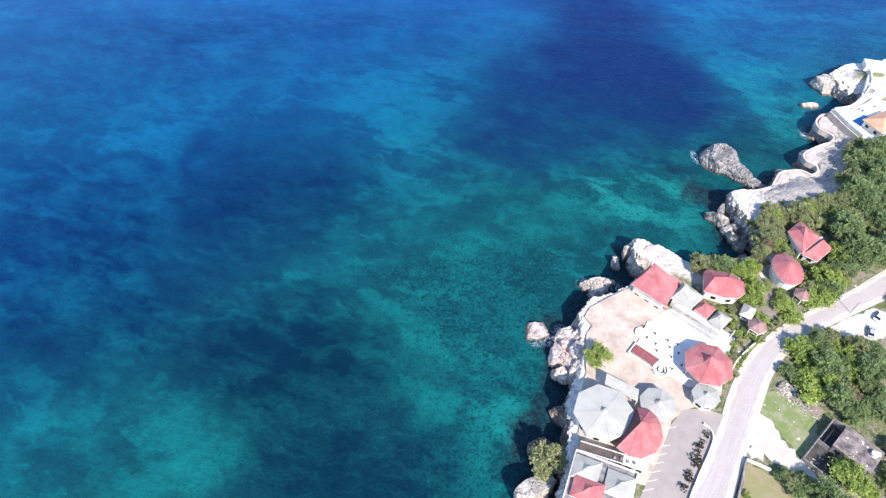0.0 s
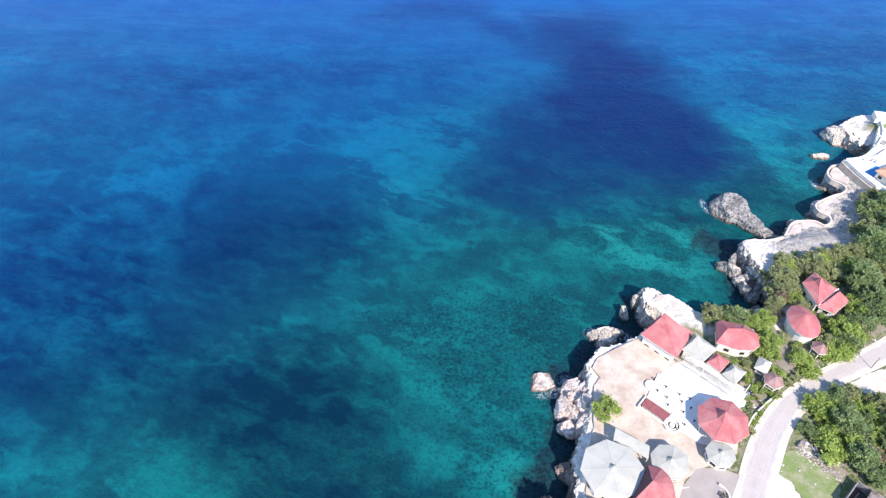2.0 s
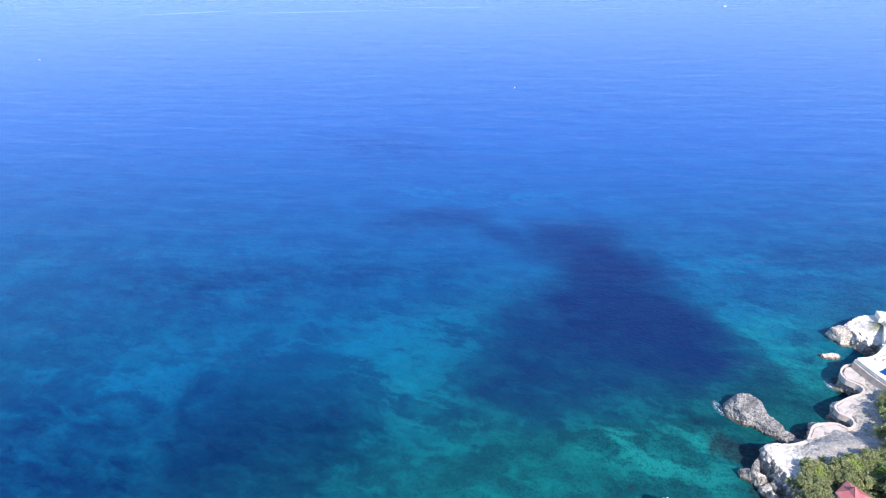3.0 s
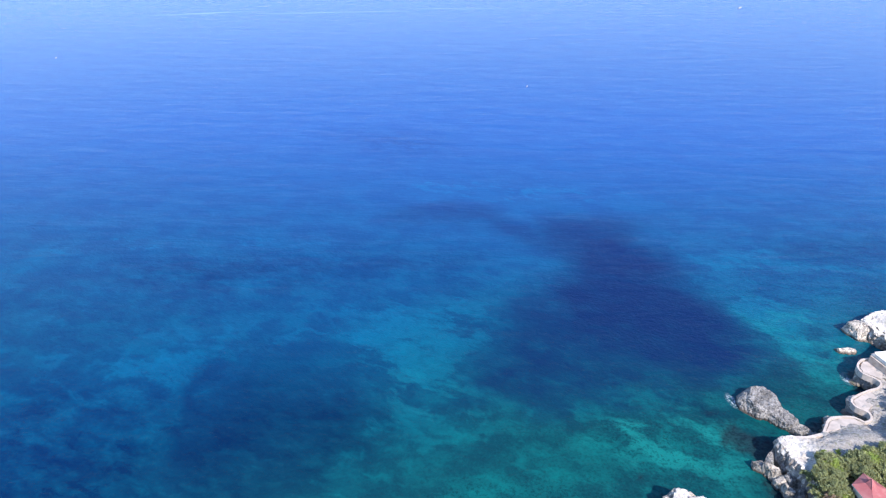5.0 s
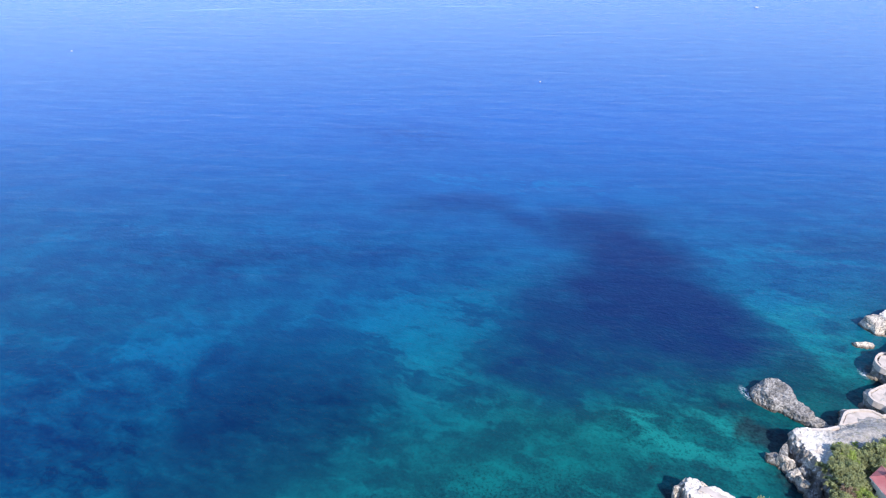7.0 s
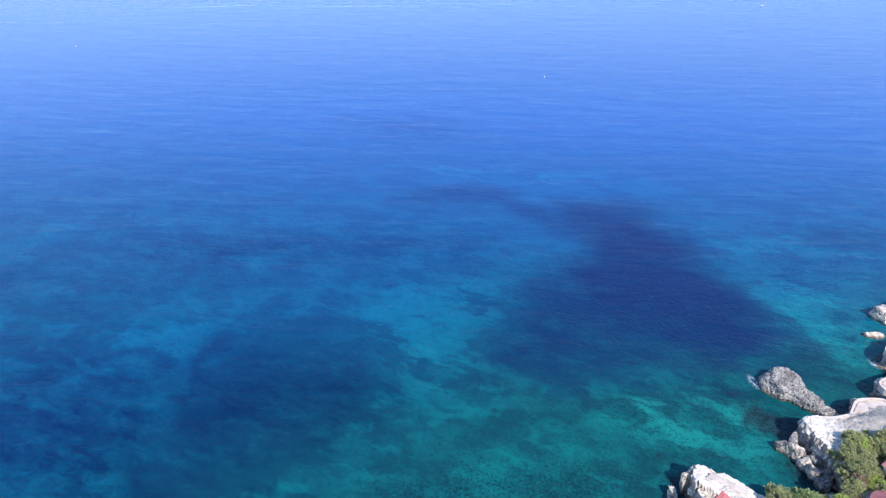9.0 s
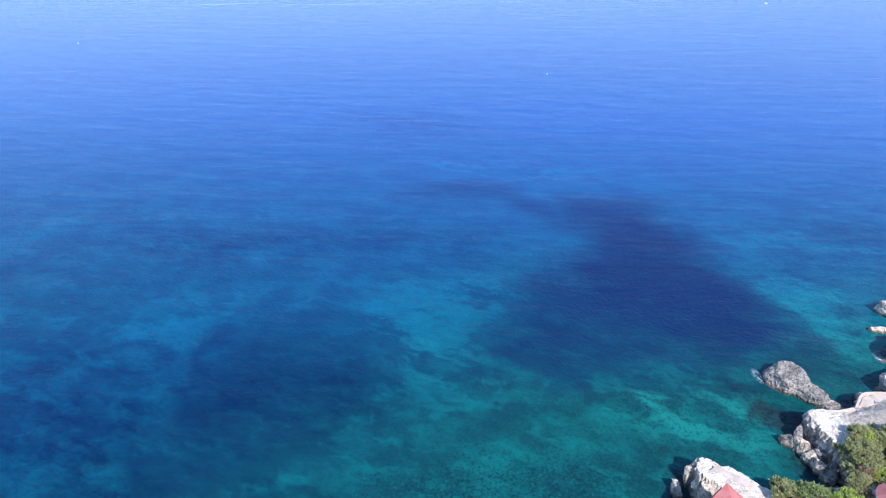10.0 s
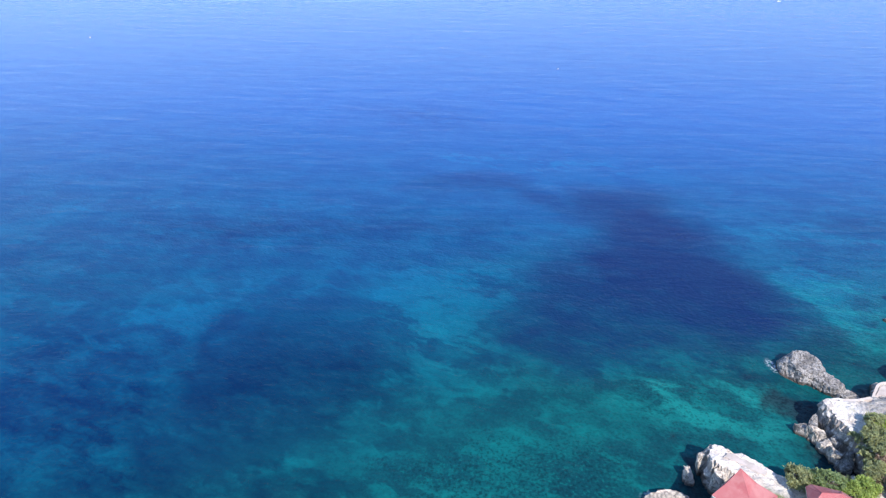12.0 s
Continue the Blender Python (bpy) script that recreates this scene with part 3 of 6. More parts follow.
def build_cliff():
    """The sea cliff: undercut, ledged and broken, from below the water to a lip over the land's edge."""
    line = smooth_line([p for p in SHORE_SOUTH + SHORE_NORTH if p[1] > -110 and p[0] < 310], 0.55)
    pts = np.array([tuple(p) for p in line])
    side = np.gradient(pts, axis=0)
    for _ in range(3):
        side[1:-1] = (side[:-2] + 2 * side[1:-1] + side[2:]) / 4
    side /= np.linalg.norm(side, axis=1)[:, None]
    out = np.stack([-side[:, 1], side[:, 0]], 1)
    top = land_top(pts, np.zeros(len(pts)))
    verts, rows = [], len(CLIFF_COURSES)
    for (x, y), (ox, oy), zt in zip(pts, out, top):
        bulge = 0.9 * noise.noise((x * 0.11, y * 0.11, 9.0))
        for k, (reach, share) in enumerate(CLIFF_COURSES):
            z = share * zt
            at = Vector((x, y, z * 1.3))
            fade = 1.0 if k < 11 else (0.7, 0.4, 0.25, 0.1, 0.0)[k - 11]
            push = (0.95 * noise.noise(at * 0.22) + 0.75 * noise.noise(at * 0.55) - 0.6 * abs(noise.noise(at * 0.8)) + 0.6 * noise.noise(at * 1.7) - 0.7 * abs(noise.noise(at * 2.3)) - 0.9 * max(0.0, 0.1 - abs(noise.noise(Vector((x, y, z * 0.2)) * 0.33))) / 0.1) * fade
            drift = 0.35 * noise.noise(at * 0.9 + Vector((5, 5, 5))) * fade
            r = reach + bulge * fade + push
            verts.append((x + ox * r - oy * drift, y + oy * r + ox * drift, z + 0.35 * noise.noise(at * 0.7) * (1.0 if k < 12 else 0.5) * (k < 15)))
    faces = []
    for i in range(len(pts) - 1):
        for k in range(rows - 1):
            a = i * rows + k
            faces.append((a, a + rows, a + rows + 1, a + 1))
    data = bpy.data.meshes.new("cliff")
    data.from_pydata(verts, [], faces)
    north = np.repeat(soft_step(pts[:, 1], 163, 168) * soft_step(pts[:, 0], 119, 124) * (1 - soft_step(pts[:, 0], 160, 170)), rows)
    data.attributes.new("karst", "FLOAT", "POINT").data.foreach_set("value", (0.8 * north).astype(np.float32))
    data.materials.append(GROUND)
    return tagged(new("cliff", data), "ragged pale limestone sea cliff with dark undercut foot", "cliff", kind="structure")


# beds of the sea floor and painted cloud shadows: layer, strength, width of the soft edge, outline
SEA_PATCHES = []


def bed(layer, strength, edge, *outline):
    SEA_PATCHES.append((layer, strength, edge, np.array(outline, float)))


# a great cloud shadow off the islet, painted as a layer of the sea
bed("cloud_shadow", 0.95, 14, (66, 330), (90, 334), (100, 320), (107, 306), (111, 281), (116, 249), (124, 224), (120, 211), (106, 206), (84, 210), (62, 216), (46, 236), (42, 262), (50, 284), (52, 306))
bed("cloud_shadow", 0.74, 15, (46, 352), (84, 360), (99, 342), (92, 322), (60, 300), (36, 316))
bed("cloud_shadow", 0.74, 19, (120, 212), (107, 200), (80, 199), (58, 195), (26, 191), (6, 194), (2, 208), (10, 238), (22, 262), (44, 275), (60, 280), (90, 240))
bed("cloud_shadow", 0.50, 12, (-44, 338), (-50, 354), (-23, 368), (12, 362), (40, 348), (60, 320), (36, 312), (18, 328), (5, 342))
# cloud shadows painted over the western seagrass, with patches of dark water beyond
bed("cloud_and_deep", 0.64, 20, (-106, 200), (-81, 200), (-52, 194), (-30, 180), (-26, 165), (-44, 150), (-72, 142), (-92, 134), (-112, 128), (-118, 142), (-108, 160), (-108, 182))
bed("cloud_and_deep", 1.0, 20, (-84, 117), (-62, 127), (-38, 121), (-26, 106), (-18, 92), (-30, 82), (-46, 82), (-66, 86), (-82, 96), (-90, 108))
bed("cloud_and_deep", 0.70, 22, (-166, 180), (-116, 186), (-100, 168), (-94, 150), (-84, 132), (-80, 100), (-146, 94), (-172, 150))
bed("cloud_and_deep", 0.74, 16, (-54, 90), (-31, 86), (-14, 86), (2, 77), (8, 66), (10, 30), (-50, 30), (-55, 71))
bed("cloud_and_deep", 0.34, 18, (-191, 289), (-134, 297), (-43, 306), (6, 300), (-11, 279), (-93, 268), (-162, 263))
bed("cloud_and_deep", 0.26, 30, (-117, 508), (-25, 522), (-13, 460), (-62, 450))
bed("cloud_and_deep", 0.36, 12, (169, 323), (260, 338), (250, 315), (171, 310))
bed("cloud_and_deep", 0.45, 12, (128, 214), (140, 204), (128, 190), (118, 200))
bed("cloud_and_deep", 0.58, 10, (92, 201), (102, 189), (106, 185), (114, 178), (109, 172), (102, 169), (99, 173), (95, 181), (85, 184), (82, 193))
bed("seagrass", 1.0, 9, (-106, 205), (-101, 210), (-88, 216), (-70, 221), (-53, 223), (-35, 222), (-22, 212), (-22, 190), (-30, 177), (-40, 151), (-75, 125), (-97, 117), (-107, 126), (-107, 135),
    (-98, 146), (-97, 156), (-97, 174), (-102, 186))
bed("seagrass", 0.9, 9, (-197, 205), (-157, 202), (-120, 196), (-112, 186), (-133, 176), (-177, 178))
bed("seagrass", 0.8, 9, (-160, 160), (-142, 156), (-122, 154), (-114, 146), (-146, 132), (-170, 140))
bed("seagrass", 0.8, 18, (-60, 60), (-50, 84), (-8, 84), (6, 70), (8, 40), (-50, 30))
bed("seagrass", 0.45, 12, (-218, 281), (-135, 281), (-80, 256), (-118, 230), (-158, 214), (-174, 179), (-240, 200))
bed("open_sand", 0.75, 9, (-143, 204), (-117, 214), (-96, 218), (-104, 208), (-104, 189), (-98, 162), (-100, 148), (-107, 139), (-108, 150), (-104, 164), (-108, 190), (-133, 196))
bed("open_sand", 1.0, 7, (-98, 118), (-131, 118), (-143, 130), (-118, 147), (-108, 136))
bed("open_sand", 0.9, 5, (-137, 161), (-138, 167), (-108, 169), (-104, 161))
bed("open_sand", 0.95, 6, (-33, 134), (-26, 129), (-12, 114), (2, 105), (0, 99), (-11, 105), (-28, 120))
bed("open_sand", 0.9, 6, (-17, 97), (-2, 99), (9, 90), (1, 84), (-11, 83))
bed("open_sand", 0.75, 8, (1, 86), (20, 92), (31, 92), (27, 83), (24, 78), (18, 50), (7, 50), (4, 71))
bed("open_sand", 0.85, 12, (-86, 88), (-68, 92), (-56, 78), (-54, 58), (-70, 50), (-86, 68))
bed("open_sand", 0.75, 9, (-136, 102), (-126, 100), (-111, 81), (-113, 70), (-126, 75), (-134, 88))
bed("open_sand", 0.25, 16, (-146, 112), (-127, 110), (-92, 106), (-88, 92), (-86, 50), (-150, 50))
bed("open_sand", 0.85, 8, (119, 270), (142, 272), (158, 258), (150, 245), (154, 225), (149, 212), (139, 213), (131, 232), (121, 252))
bed("open_sand", 0.85, 10, (152, 236), (170, 250), (172, 232), (164, 218), (154, 214))
bed("open_sand", 0.85, 12, (-50, 236), (-19, 247), (7, 238), (2, 215), (0, 199), (-20, 197), (-26, 208), (-44, 228))
bed("open_sand", 0.6, 14, (-58, 245), (-22, 258), (24, 254), (22, 230), (-20, 240), (-46, 232))
bed("open_sand", 0.55, 12, (-260, 300), (-171, 314), (-77, 322), (-74, 312), (-134, 303), (-240, 292))
bed("open_sand", 0.7, 8, (-13, 172), (8, 172), (4, 164), (-12, 165))
bed("open_sand", 0.6, 7, (-60, 168), (-50, 170), (-46, 164), (-60, 162))
bed("open_sand", 0.55, 12, (104, 316), (150, 322), (210, 304), (180, 292), (122, 292))
bed("open_sand", 0.5, 16, (-60, 408), (60, 412), (110, 386), (40, 372), (-40, 378))
bed("sand_vein", 1.0, 12, (55, 187), (78, 197), (94, 189), (106, 184), (102, 157), (84, 147), (66, 152), (54, 157), (45, 171))
bed("sand_vein", 0.85, 9, (122, 268), (142, 272), (160, 258), (156, 245), (164, 228), (152, 212), (140, 212), (132, 232), (122, 252))
bed("sand_vein", 0.7, 12, (-44, 214), (-18, 214), (10, 200), (14, 176), (-6, 160), (-30, 180))
bed("sand_vein", 0.6, 12, (6, 96), (30, 94), (26, 78), (14, 50), (2, 50))
bed("sand_vein", 0.8, 16, (-170, 200), (-112, 200), (-112, 150), (-150, 120), (-180, 150))
bed("shoal", 0.9, 7, (22, 116), (30, 120), (42, 118), (44, 92), (36, 86), (26, 92), (26, 106))
bed("shoal", 0.8, 6, (18, 76), (26, 90), (36, 88), (36, 60), (22, 62))
bed("shoal", 1.0, 8, (90, 186), (100, 184), (108, 176), (112, 168), (104, 160), (96, 160), (89, 172))
bed("shoal", 0.7, 3, (58, 153), (61, 156.5), (64, 153), (61, 150))
bed("shoal", 0.6, 3, (83, 150.5), (87, 153), (90, 151), (86, 148.5))
bed("shoal", 0.6, 3, (90, 151.5), (93, 154), (96, 152), (93, 149.5))
bed("shoal", 0.6, 4, (94, 171), (99, 174), (103, 171), (98, 167))
bed("shoal", 0.85, 5, (97, 155), (104, 158), (107, 146), (106, 140), (97, 144), (95.5, 149))
bed("coral", 1.0, 16, (3, 150), (44, 150), (60, 150), (40, 110), (36, 90), (30, 50), (0, 40), (-20, 70), (2, 92), (-15, 104), (-28, 138))
bed("coral", 0.75, 14, (44, 172), (60, 190), (96, 186), (104, 150), (84, 140), (60, 150))


def build_sea():
    """One sheet to the horizon, finest near the shore, that carries a layer for each kind of bed and for painted cloud
    shade.
    """
    xs = np.concatenate([[-4200, -2200, -1200, -800, -600], np.arange(-480, -260, 12), np.arange(-260, 260, 2.5), np.arange(260, 480, 12), [600, 800, 1200, 2200, 4200]])
    ys = np.concatenate([[-4200, -1500, -400, -100], np.arange(0, 40, 10), np.arange(40, 380, 2.5), np.arange(380, 640, 10), [700, 900, 1500, 2500, 4200]])
    gx, gy = np.meshgrid(xs, ys)
    pts = np.stack([gx.ravel(), gy.ravel()], 1)
    sway = np.array([noise.noise_vector((x * 0.035, y * 0.035, 0.7)) + 0.5 * noise.noise_vector((x * 0.09, y * 0.09, 5.3)) for x, y in pts])[:, :2]
    swayed = pts + 9.0 * sway
    layers = {}
    for layer, strength, edge, outline in SEA_PATCHES:
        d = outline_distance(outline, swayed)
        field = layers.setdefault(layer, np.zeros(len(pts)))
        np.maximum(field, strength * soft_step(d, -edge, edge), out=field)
    np.maximum(layers["shoal"], 0.85 * soft_step(inland_distance(swayed), -8, -0.5), out=layers["shoal"])
    ny, nx = gx.shape
    a = (np.arange(ny - 1)[:, None] * nx + np.arange(nx - 1)).ravel()
    data = bpy.data.meshes.new("water")
    data.from_pydata(np.column_stack([pts, np.zeros(len(pts))]).tolist(), [], np.stack([a, a + 1, a + nx + 1, a + nx], 1).tolist())
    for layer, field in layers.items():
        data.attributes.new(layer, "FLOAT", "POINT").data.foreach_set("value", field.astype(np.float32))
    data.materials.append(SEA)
    return tagged(new("water", data), "clear turquoise and blue sea with seagrass beds", "sea", kind="structure")


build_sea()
build_land()
build_cliff()


def lobed_rock(name, lobes, seed, label, group="", material=None, rough=1.0, worn=0.0):
    """A weathered rock of one or more lobes (x, y, z, rx, ry, rz, turn): blocks split along flat faces, pitted and fluted."""
    bm = bmesh.new()
    rng = random.Random(seed * 17 + 5)
    ox, oy = lobes[0][0], lobes[0][1]
    for k, (x, y, z, rx, ry, rz, turn) in enumerate(lobes):
        made = bmesh.ops.create_icosphere(bm, subdivisions=5 if max(rx, ry) > 2.4 else 4, radius=1.0)["verts"]
        c, s = math.cos(radians(turn)), math.sin(radians(turn))
        cuts = []
        for _ in range(11):
            way = Vector((rng.gauss(0, 1), rng.gauss(0, 1), rng.gauss(0.25, 0.55))).normalized()
            cuts.append((way, rng.uniform(0.64, 1.05) * (1 - worn) + worn))
        cuts.append((Vector((rng.gauss(0, 0.12), rng.gauss(0, 0.12), 1)).normalized(), rng.uniform(0.66, 0.80)))
        shift = Vector((seed * 3.7 + k, seed * 1.3, seed * 0.7))
        for v in made:
            n = v.co.normalized()
            square = (1 / max(abs(n.x), abs(n.y), abs(n.z))) ** (0.62 * (1 - worn))
            w = n * square * (1 + 0.22 * noise.noise(n * 1.3 + shift))
            for way, d in cuts:
                over = w.dot(way) - d
                if over > 0:
                    w -= way * over * 0.92
            at = Vector((w.x * rx, w.y * ry, w.z * rz))
            pit = noise.noise(at * 0.45 + shift) * 0.30 - abs(noise.noise(at * 0.8 + shift)) * 0.42 + noise.noise(at * 1.9 + shift) * 0.16 - abs(noise.noise(at * 3.4 + shift)) * 0.16
            cleft = abs(noise.noise(Vector((at.x * 0.30, at.y * 0.30, at.z * 0.12)) + shift * 2))
            pit *= 1 + 0.5 * worn
            pit -= 0.55 * max(0.0, 0.09 - cleft) / 0.09
            at += n * pit * (0.55 + 0.6 * rough) * min(1.0, 0.28 * (rx + ry))
            v.co = (x - ox + c * at.x - s * at.y, y - oy + s * at.x + c * at.y, z + at.z)
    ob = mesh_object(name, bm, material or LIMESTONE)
    ob.location = (ox, oy, 0)
    return tagged(ob, label, "rock", group)


ROAD_LEFT = [(50, -100), (30, -30), (44, 20), (58, 45), (64, 55), (70, 62), (77, 73), (85, 87), (94, 98), (106, 107), (118, 113), (134, 121), (146, 128), (172, 141), (330, 205)]
ROAD_RIGHT = [(60, -100), (40, -30), (54, 20), (68, 45), (74, 55), (79, 64), (84, 72), (90, 82), (96.5, 92), (105.5, 101), (116, 107), (131, 114), (141, 118.5), (174, 132), (333, 196)]


def ragged(outline, amount=0.45, step=1.3, seed=0):
    """An outline with its edges broken up."""
    rng = random.Random(seed + len(outline))
    out = []
    for a, b in zip(outline, outline[1:] + outline[:1]):
        a, b = Vector(a), Vector(b)
        n = max(1, int((b - a).length / step))
        side = Vector((-(b - a).y, (b - a).x)).normalized()
        for k in range(n):
            out.append(tuple(a.lerp(b, k / n) + side * rng.gauss(0, amount * 0.6)))
    return out


def carriageway(left, right, z0, z1, columns=8):
    """The road's slab, with how far across and along each point lies."""
    bm = bmesh.new()
    la, lo = bm.verts.layers.float.new("across"), bm.verts.layers.float.new("along")
    rows, run = [], 0.0
    for i, (a, b) in enumerate(zip(left, right)):
        a, b = Vector(a), Vector(b)
        run += 0 if i == 0 else (a - Vector(left[i - 1])).length
        row = []
        for k in range(columns + 1):
            v = bm.verts.new((*a.lerp(b, k / columns), z1))
            v[la], v[lo] = k / columns, run
            row.append(v)
        for c, k in ((b, 1.0), (a, 0.0)):
            v = bm.verts.new((*c, z0))
            v[la], v[lo] = k, run
            row.append(v)
        rows.append(row)
    n = len(rows[0])
    for r, s in zip(rows, rows[1:]):
        for k in range(n):
            bm.faces.new((r[k], r[(k + 1) % n], s[(k + 1) % n], s[k]))
    return bm


def strip(left, right, z0, z1):
    bm = bmesh.new()
    rows = [[bm.verts.new((*a, z0)), bm.verts.new((*a, z1)), bm.verts.new((*b, z1)), bm.verts.new((*b, z0))] for a, b in zip(left, right)]
    for r, s in zip(rows, rows[1:]):
        for k in range(3):
            bm.faces.new((r[k], r[k + 1], s[k + 1], s[k]))
    bm.faces.new(rows[0])
    bm.faces.new(rows[-1][::-1])
    return bm


def resample(points, n):
    pts = smooth_line(points, 1.0)
    arc = np.concatenate([[0], np.cumsum([(b - a).length for a, b in zip(pts, pts[1:])])])
    want = np.linspace(0, arc[-1], n)
    px, py = (np.interp(want, arc, [p[k] for p in pts]) for k in (0, 1))
    return list(zip(px.tolist(), py.tolist()))


n_road = 160
road = tagged(mesh_object("road", carriageway(resample(ROAD_LEFT, n_road), resample(ROAD_RIGHT, n_road), 9.6, 10.16), ROAD),
              "sun-bleached grey asphalt coast road", "road", kind="structure")


def offset_pair(line, inner, outer):
    """Two lines beside a line of points, on its left for positive distances."""
    pts = [Vector(p) for p in resample(line, n_road)]
    sides = []
    for i, p in enumerate(pts):
        d = (pts[min(i + 1, len(pts) - 1)] - pts[max(i - 1, 0)]).normalized()
        sides.append(Vector((-d.y, d.x)))
    return [tuple(p + s * inner) for p, s in zip(pts, sides)], [tuple(p + s * outer) for p, s in zip(pts, sides)]


tagged(mesh_object("road_shoulder", strip(*offset_pair(ROAD_LEFT, 1.1, -0.3), 9.5, 10.11), MARL), "pale marl shoulder beside the road", "road shoulder", kind="structure")
tagged(mesh_object("road_shoulder", strip(*offset_pair(ROAD_RIGHT, 0.3, -1.3), 9.5, 10.11), MARL), "pale marl shoulder beside the road", "road shoulder", kind="structure")
parking = tagged(mesh_object("parking_lot", prism(bmesh.new(), [(49, 52), (58.5, 66), (63.5, 75), (68, 79.5), (74, 80), (79.0, 78), (72.5, 67.5), (62, 52)], 9.5, 10.14), ASPHALT),
                 "pale grey asphalt parking lot with white stall lines", "parking", kind="structure")
for k in range(8):
    at = Vector((58.9 - 1.38 * (k - 1), 68.5 - 2.36 * (k - 1))) if k else Vector((61.6, 73.7))
    bm = bmesh.new()
    d, s = Vector((3.9, 0.75)).normalized(), Vector((-0.19, 0.98))
    prism(bm, [tuple(at), tuple(at + d * 3.3), tuple(at + d * 3.3 + s * 0.14), tuple(at + s * 0.14)], 10.13, 10.146)
    part("stall_line", bm, PAINT_WHITE, parking)
tagged(mesh_object("driveway", prism(bmesh.new(), ragged([(83.5, 69), (85, 74), (88.5, 79), (91, 76), (93, 71), (95.5, 66), (97.5, 63), (99, 60), (97, 59.4), (93.4, 61.6), (87, 65.5), (82, 65.5)], 1.0, 0.9), 9.5, 10.12), MARL),
       "bright white marl driveway", "driveway", kind="structure")
tagged(mesh_object("forecourt", prism(bmesh.new(), ragged([(117, 106), (126, 110), (137, 114.5), (141, 112), (136, 104), (128, 101.5), (122, 104)]), 9.5, 10.10), MARL),
       "bright white marl forecourt beside the road", "forecourt", kind="structure")
tagged(mesh_object("terrace", prism(bmesh.new(), [(44.2, 104.6), (46.4, 107.2), (44.4, 110.6), (46.4, 114), (52.7, 117.8), (60, 121.6), (66.5, 118.5), (72, 114), (90, 103), (84.6, 97), (80, 84),
       (70, 79.8), (64.2, 76.5), (58.8, 66), (53.2, 58.2), (47, 60), (38, 64), (37.5, 72), (39.5, 84), (42.2, 91), (42.8, 97)], 8.2, 10.12), CREAM), "cream concrete cafe terrace above the cliff", "terrace", kind="structure")
tagged(mesh_object("platform", prism(bmesh.new(), ragged([(68.6, 138.2), (69.8, 140), (74.2, 137.6), (78.8, 133.6), (77.4, 132.2), (73, 135.4)], 0.3, 1.0), 7.0, 9.9), PINK_PAVE),
       "pinkish paved platform on the cape", "terrace", kind="structure")
tagged(mesh_object("deck", prism(bmesh.new(), [(57.5, 97.5), (64.2, 108.6), (71, 113.4), (89.2, 102.8), (85.5, 97.5), (80.2, 85.4), (71, 86.6), (64.6, 91.4)], 9.5, 10.22), DECK),
       "white paved cafe deck", "deck", kind="structure")
tagged(mesh_object("yard", prism(bmesh.new(), ragged([(99.5, 121), (103.6, 121.8), (108.6, 120.4), (109.4, 116), (105.4, 110.4), (101.4, 109.6), (101.6, 115)], 0.5), 9.5, 10.08), SOIL),
       "bare brown earth yard between the villas", "yard", kind="structure")
tagged(mesh_object("footpath", prism(bmesh.new(), ragged([(98.3, 124.0), (103.6, 122.9), (104.4, 125.4), (103.9, 129.6), (104.9, 129.7), (105.6, 125.2), (104.4, 121.8), (98.3, 123.0)], 0.15), 9.5, 10.11), MARL),
       "pale narrow path between the villas", "path", kind="structure")
tagged(mesh_object("bank", prism(bmesh.new(), ragged([(133.6, 124.4), (135.4, 129.6), (140.4, 130.8), (139.4, 126.8)], 0.4), 9.5, 10.07), SOIL), "bare earth bank beside the road", "bank", kind="structure")
tagged(mesh_object("lawn", prism(bmesh.new(), ragged([(88.5, 80), (92, 84.5), (97, 85.5), (104.5, 77), (102.5, 67), (98.5, 63.5), (95.5, 67.5), (92.6, 74.6)]), 9.5, 10.07), GREEN_TURF),
       "rough green lawn beside the driveway", "lawn", kind="structure")
tagged(mesh_object("lawn", prism(bmesh.new(), ragged([(76.2, 54), (81.5, 64), (86.6, 61.4), (92, 59.4), (97, 52), (88, 44), (74, 46)]), 9.5, 10.06), TURF),
       "dry yellow-green walled lawn", "lawn", kind="structure")
tagged(mesh_object("footpath", prism(bmesh.new(), ragged([(97.5, 63), (99, 60), (106, 55), (114, 52), (113, 50.4), (104, 53), (97, 59.4)]), 9.5, 10.05), SOIL),
       "trodden brown earth path", "path", kind="structure")
tagged(mesh_object("footpath", prism(bmesh.new(), ragged([(134, 104), (137, 104), (133, 92), (129, 80), (125, 72), (122.5, 73), (126, 81), (129.5, 92)]), 9.5, 10.05), SOIL),
       "trodden brown earth path", "path", kind="structure")
tagged(mesh_object("bare_ground", prism(bmesh.new(), ragged([(95.5, 86.5), (99.5, 88.5), (104, 84), (108, 79.5), (105.5, 76.5), (101, 82)], 0.7), 9.5, 10.085), SOIL),
       "bare tan earth with broken stones", "ground", kind="structure")
tagged(mesh_object("bank", prism(bmesh.new(), ragged([(86, 106), (89.5, 107.5), (92.5, 103), (92.5, 98.5), (89.5, 95.5), (87.6, 98.5), (89.2, 101.8)], 0.4), 9.5, 10.12), SOIL),
       "bare trodden bank below the guest wing", "ground", kind="structure")
tagged(mesh_object("yard", prism(bmesh.new(), ragged([(99, 122), (103.5, 123.6), (107, 117), (105.5, 110.8), (101, 111.5)]), 9.5, 10.06), SOIL),
       "bare brown soil yard between the villas", "yard", kind="structure")


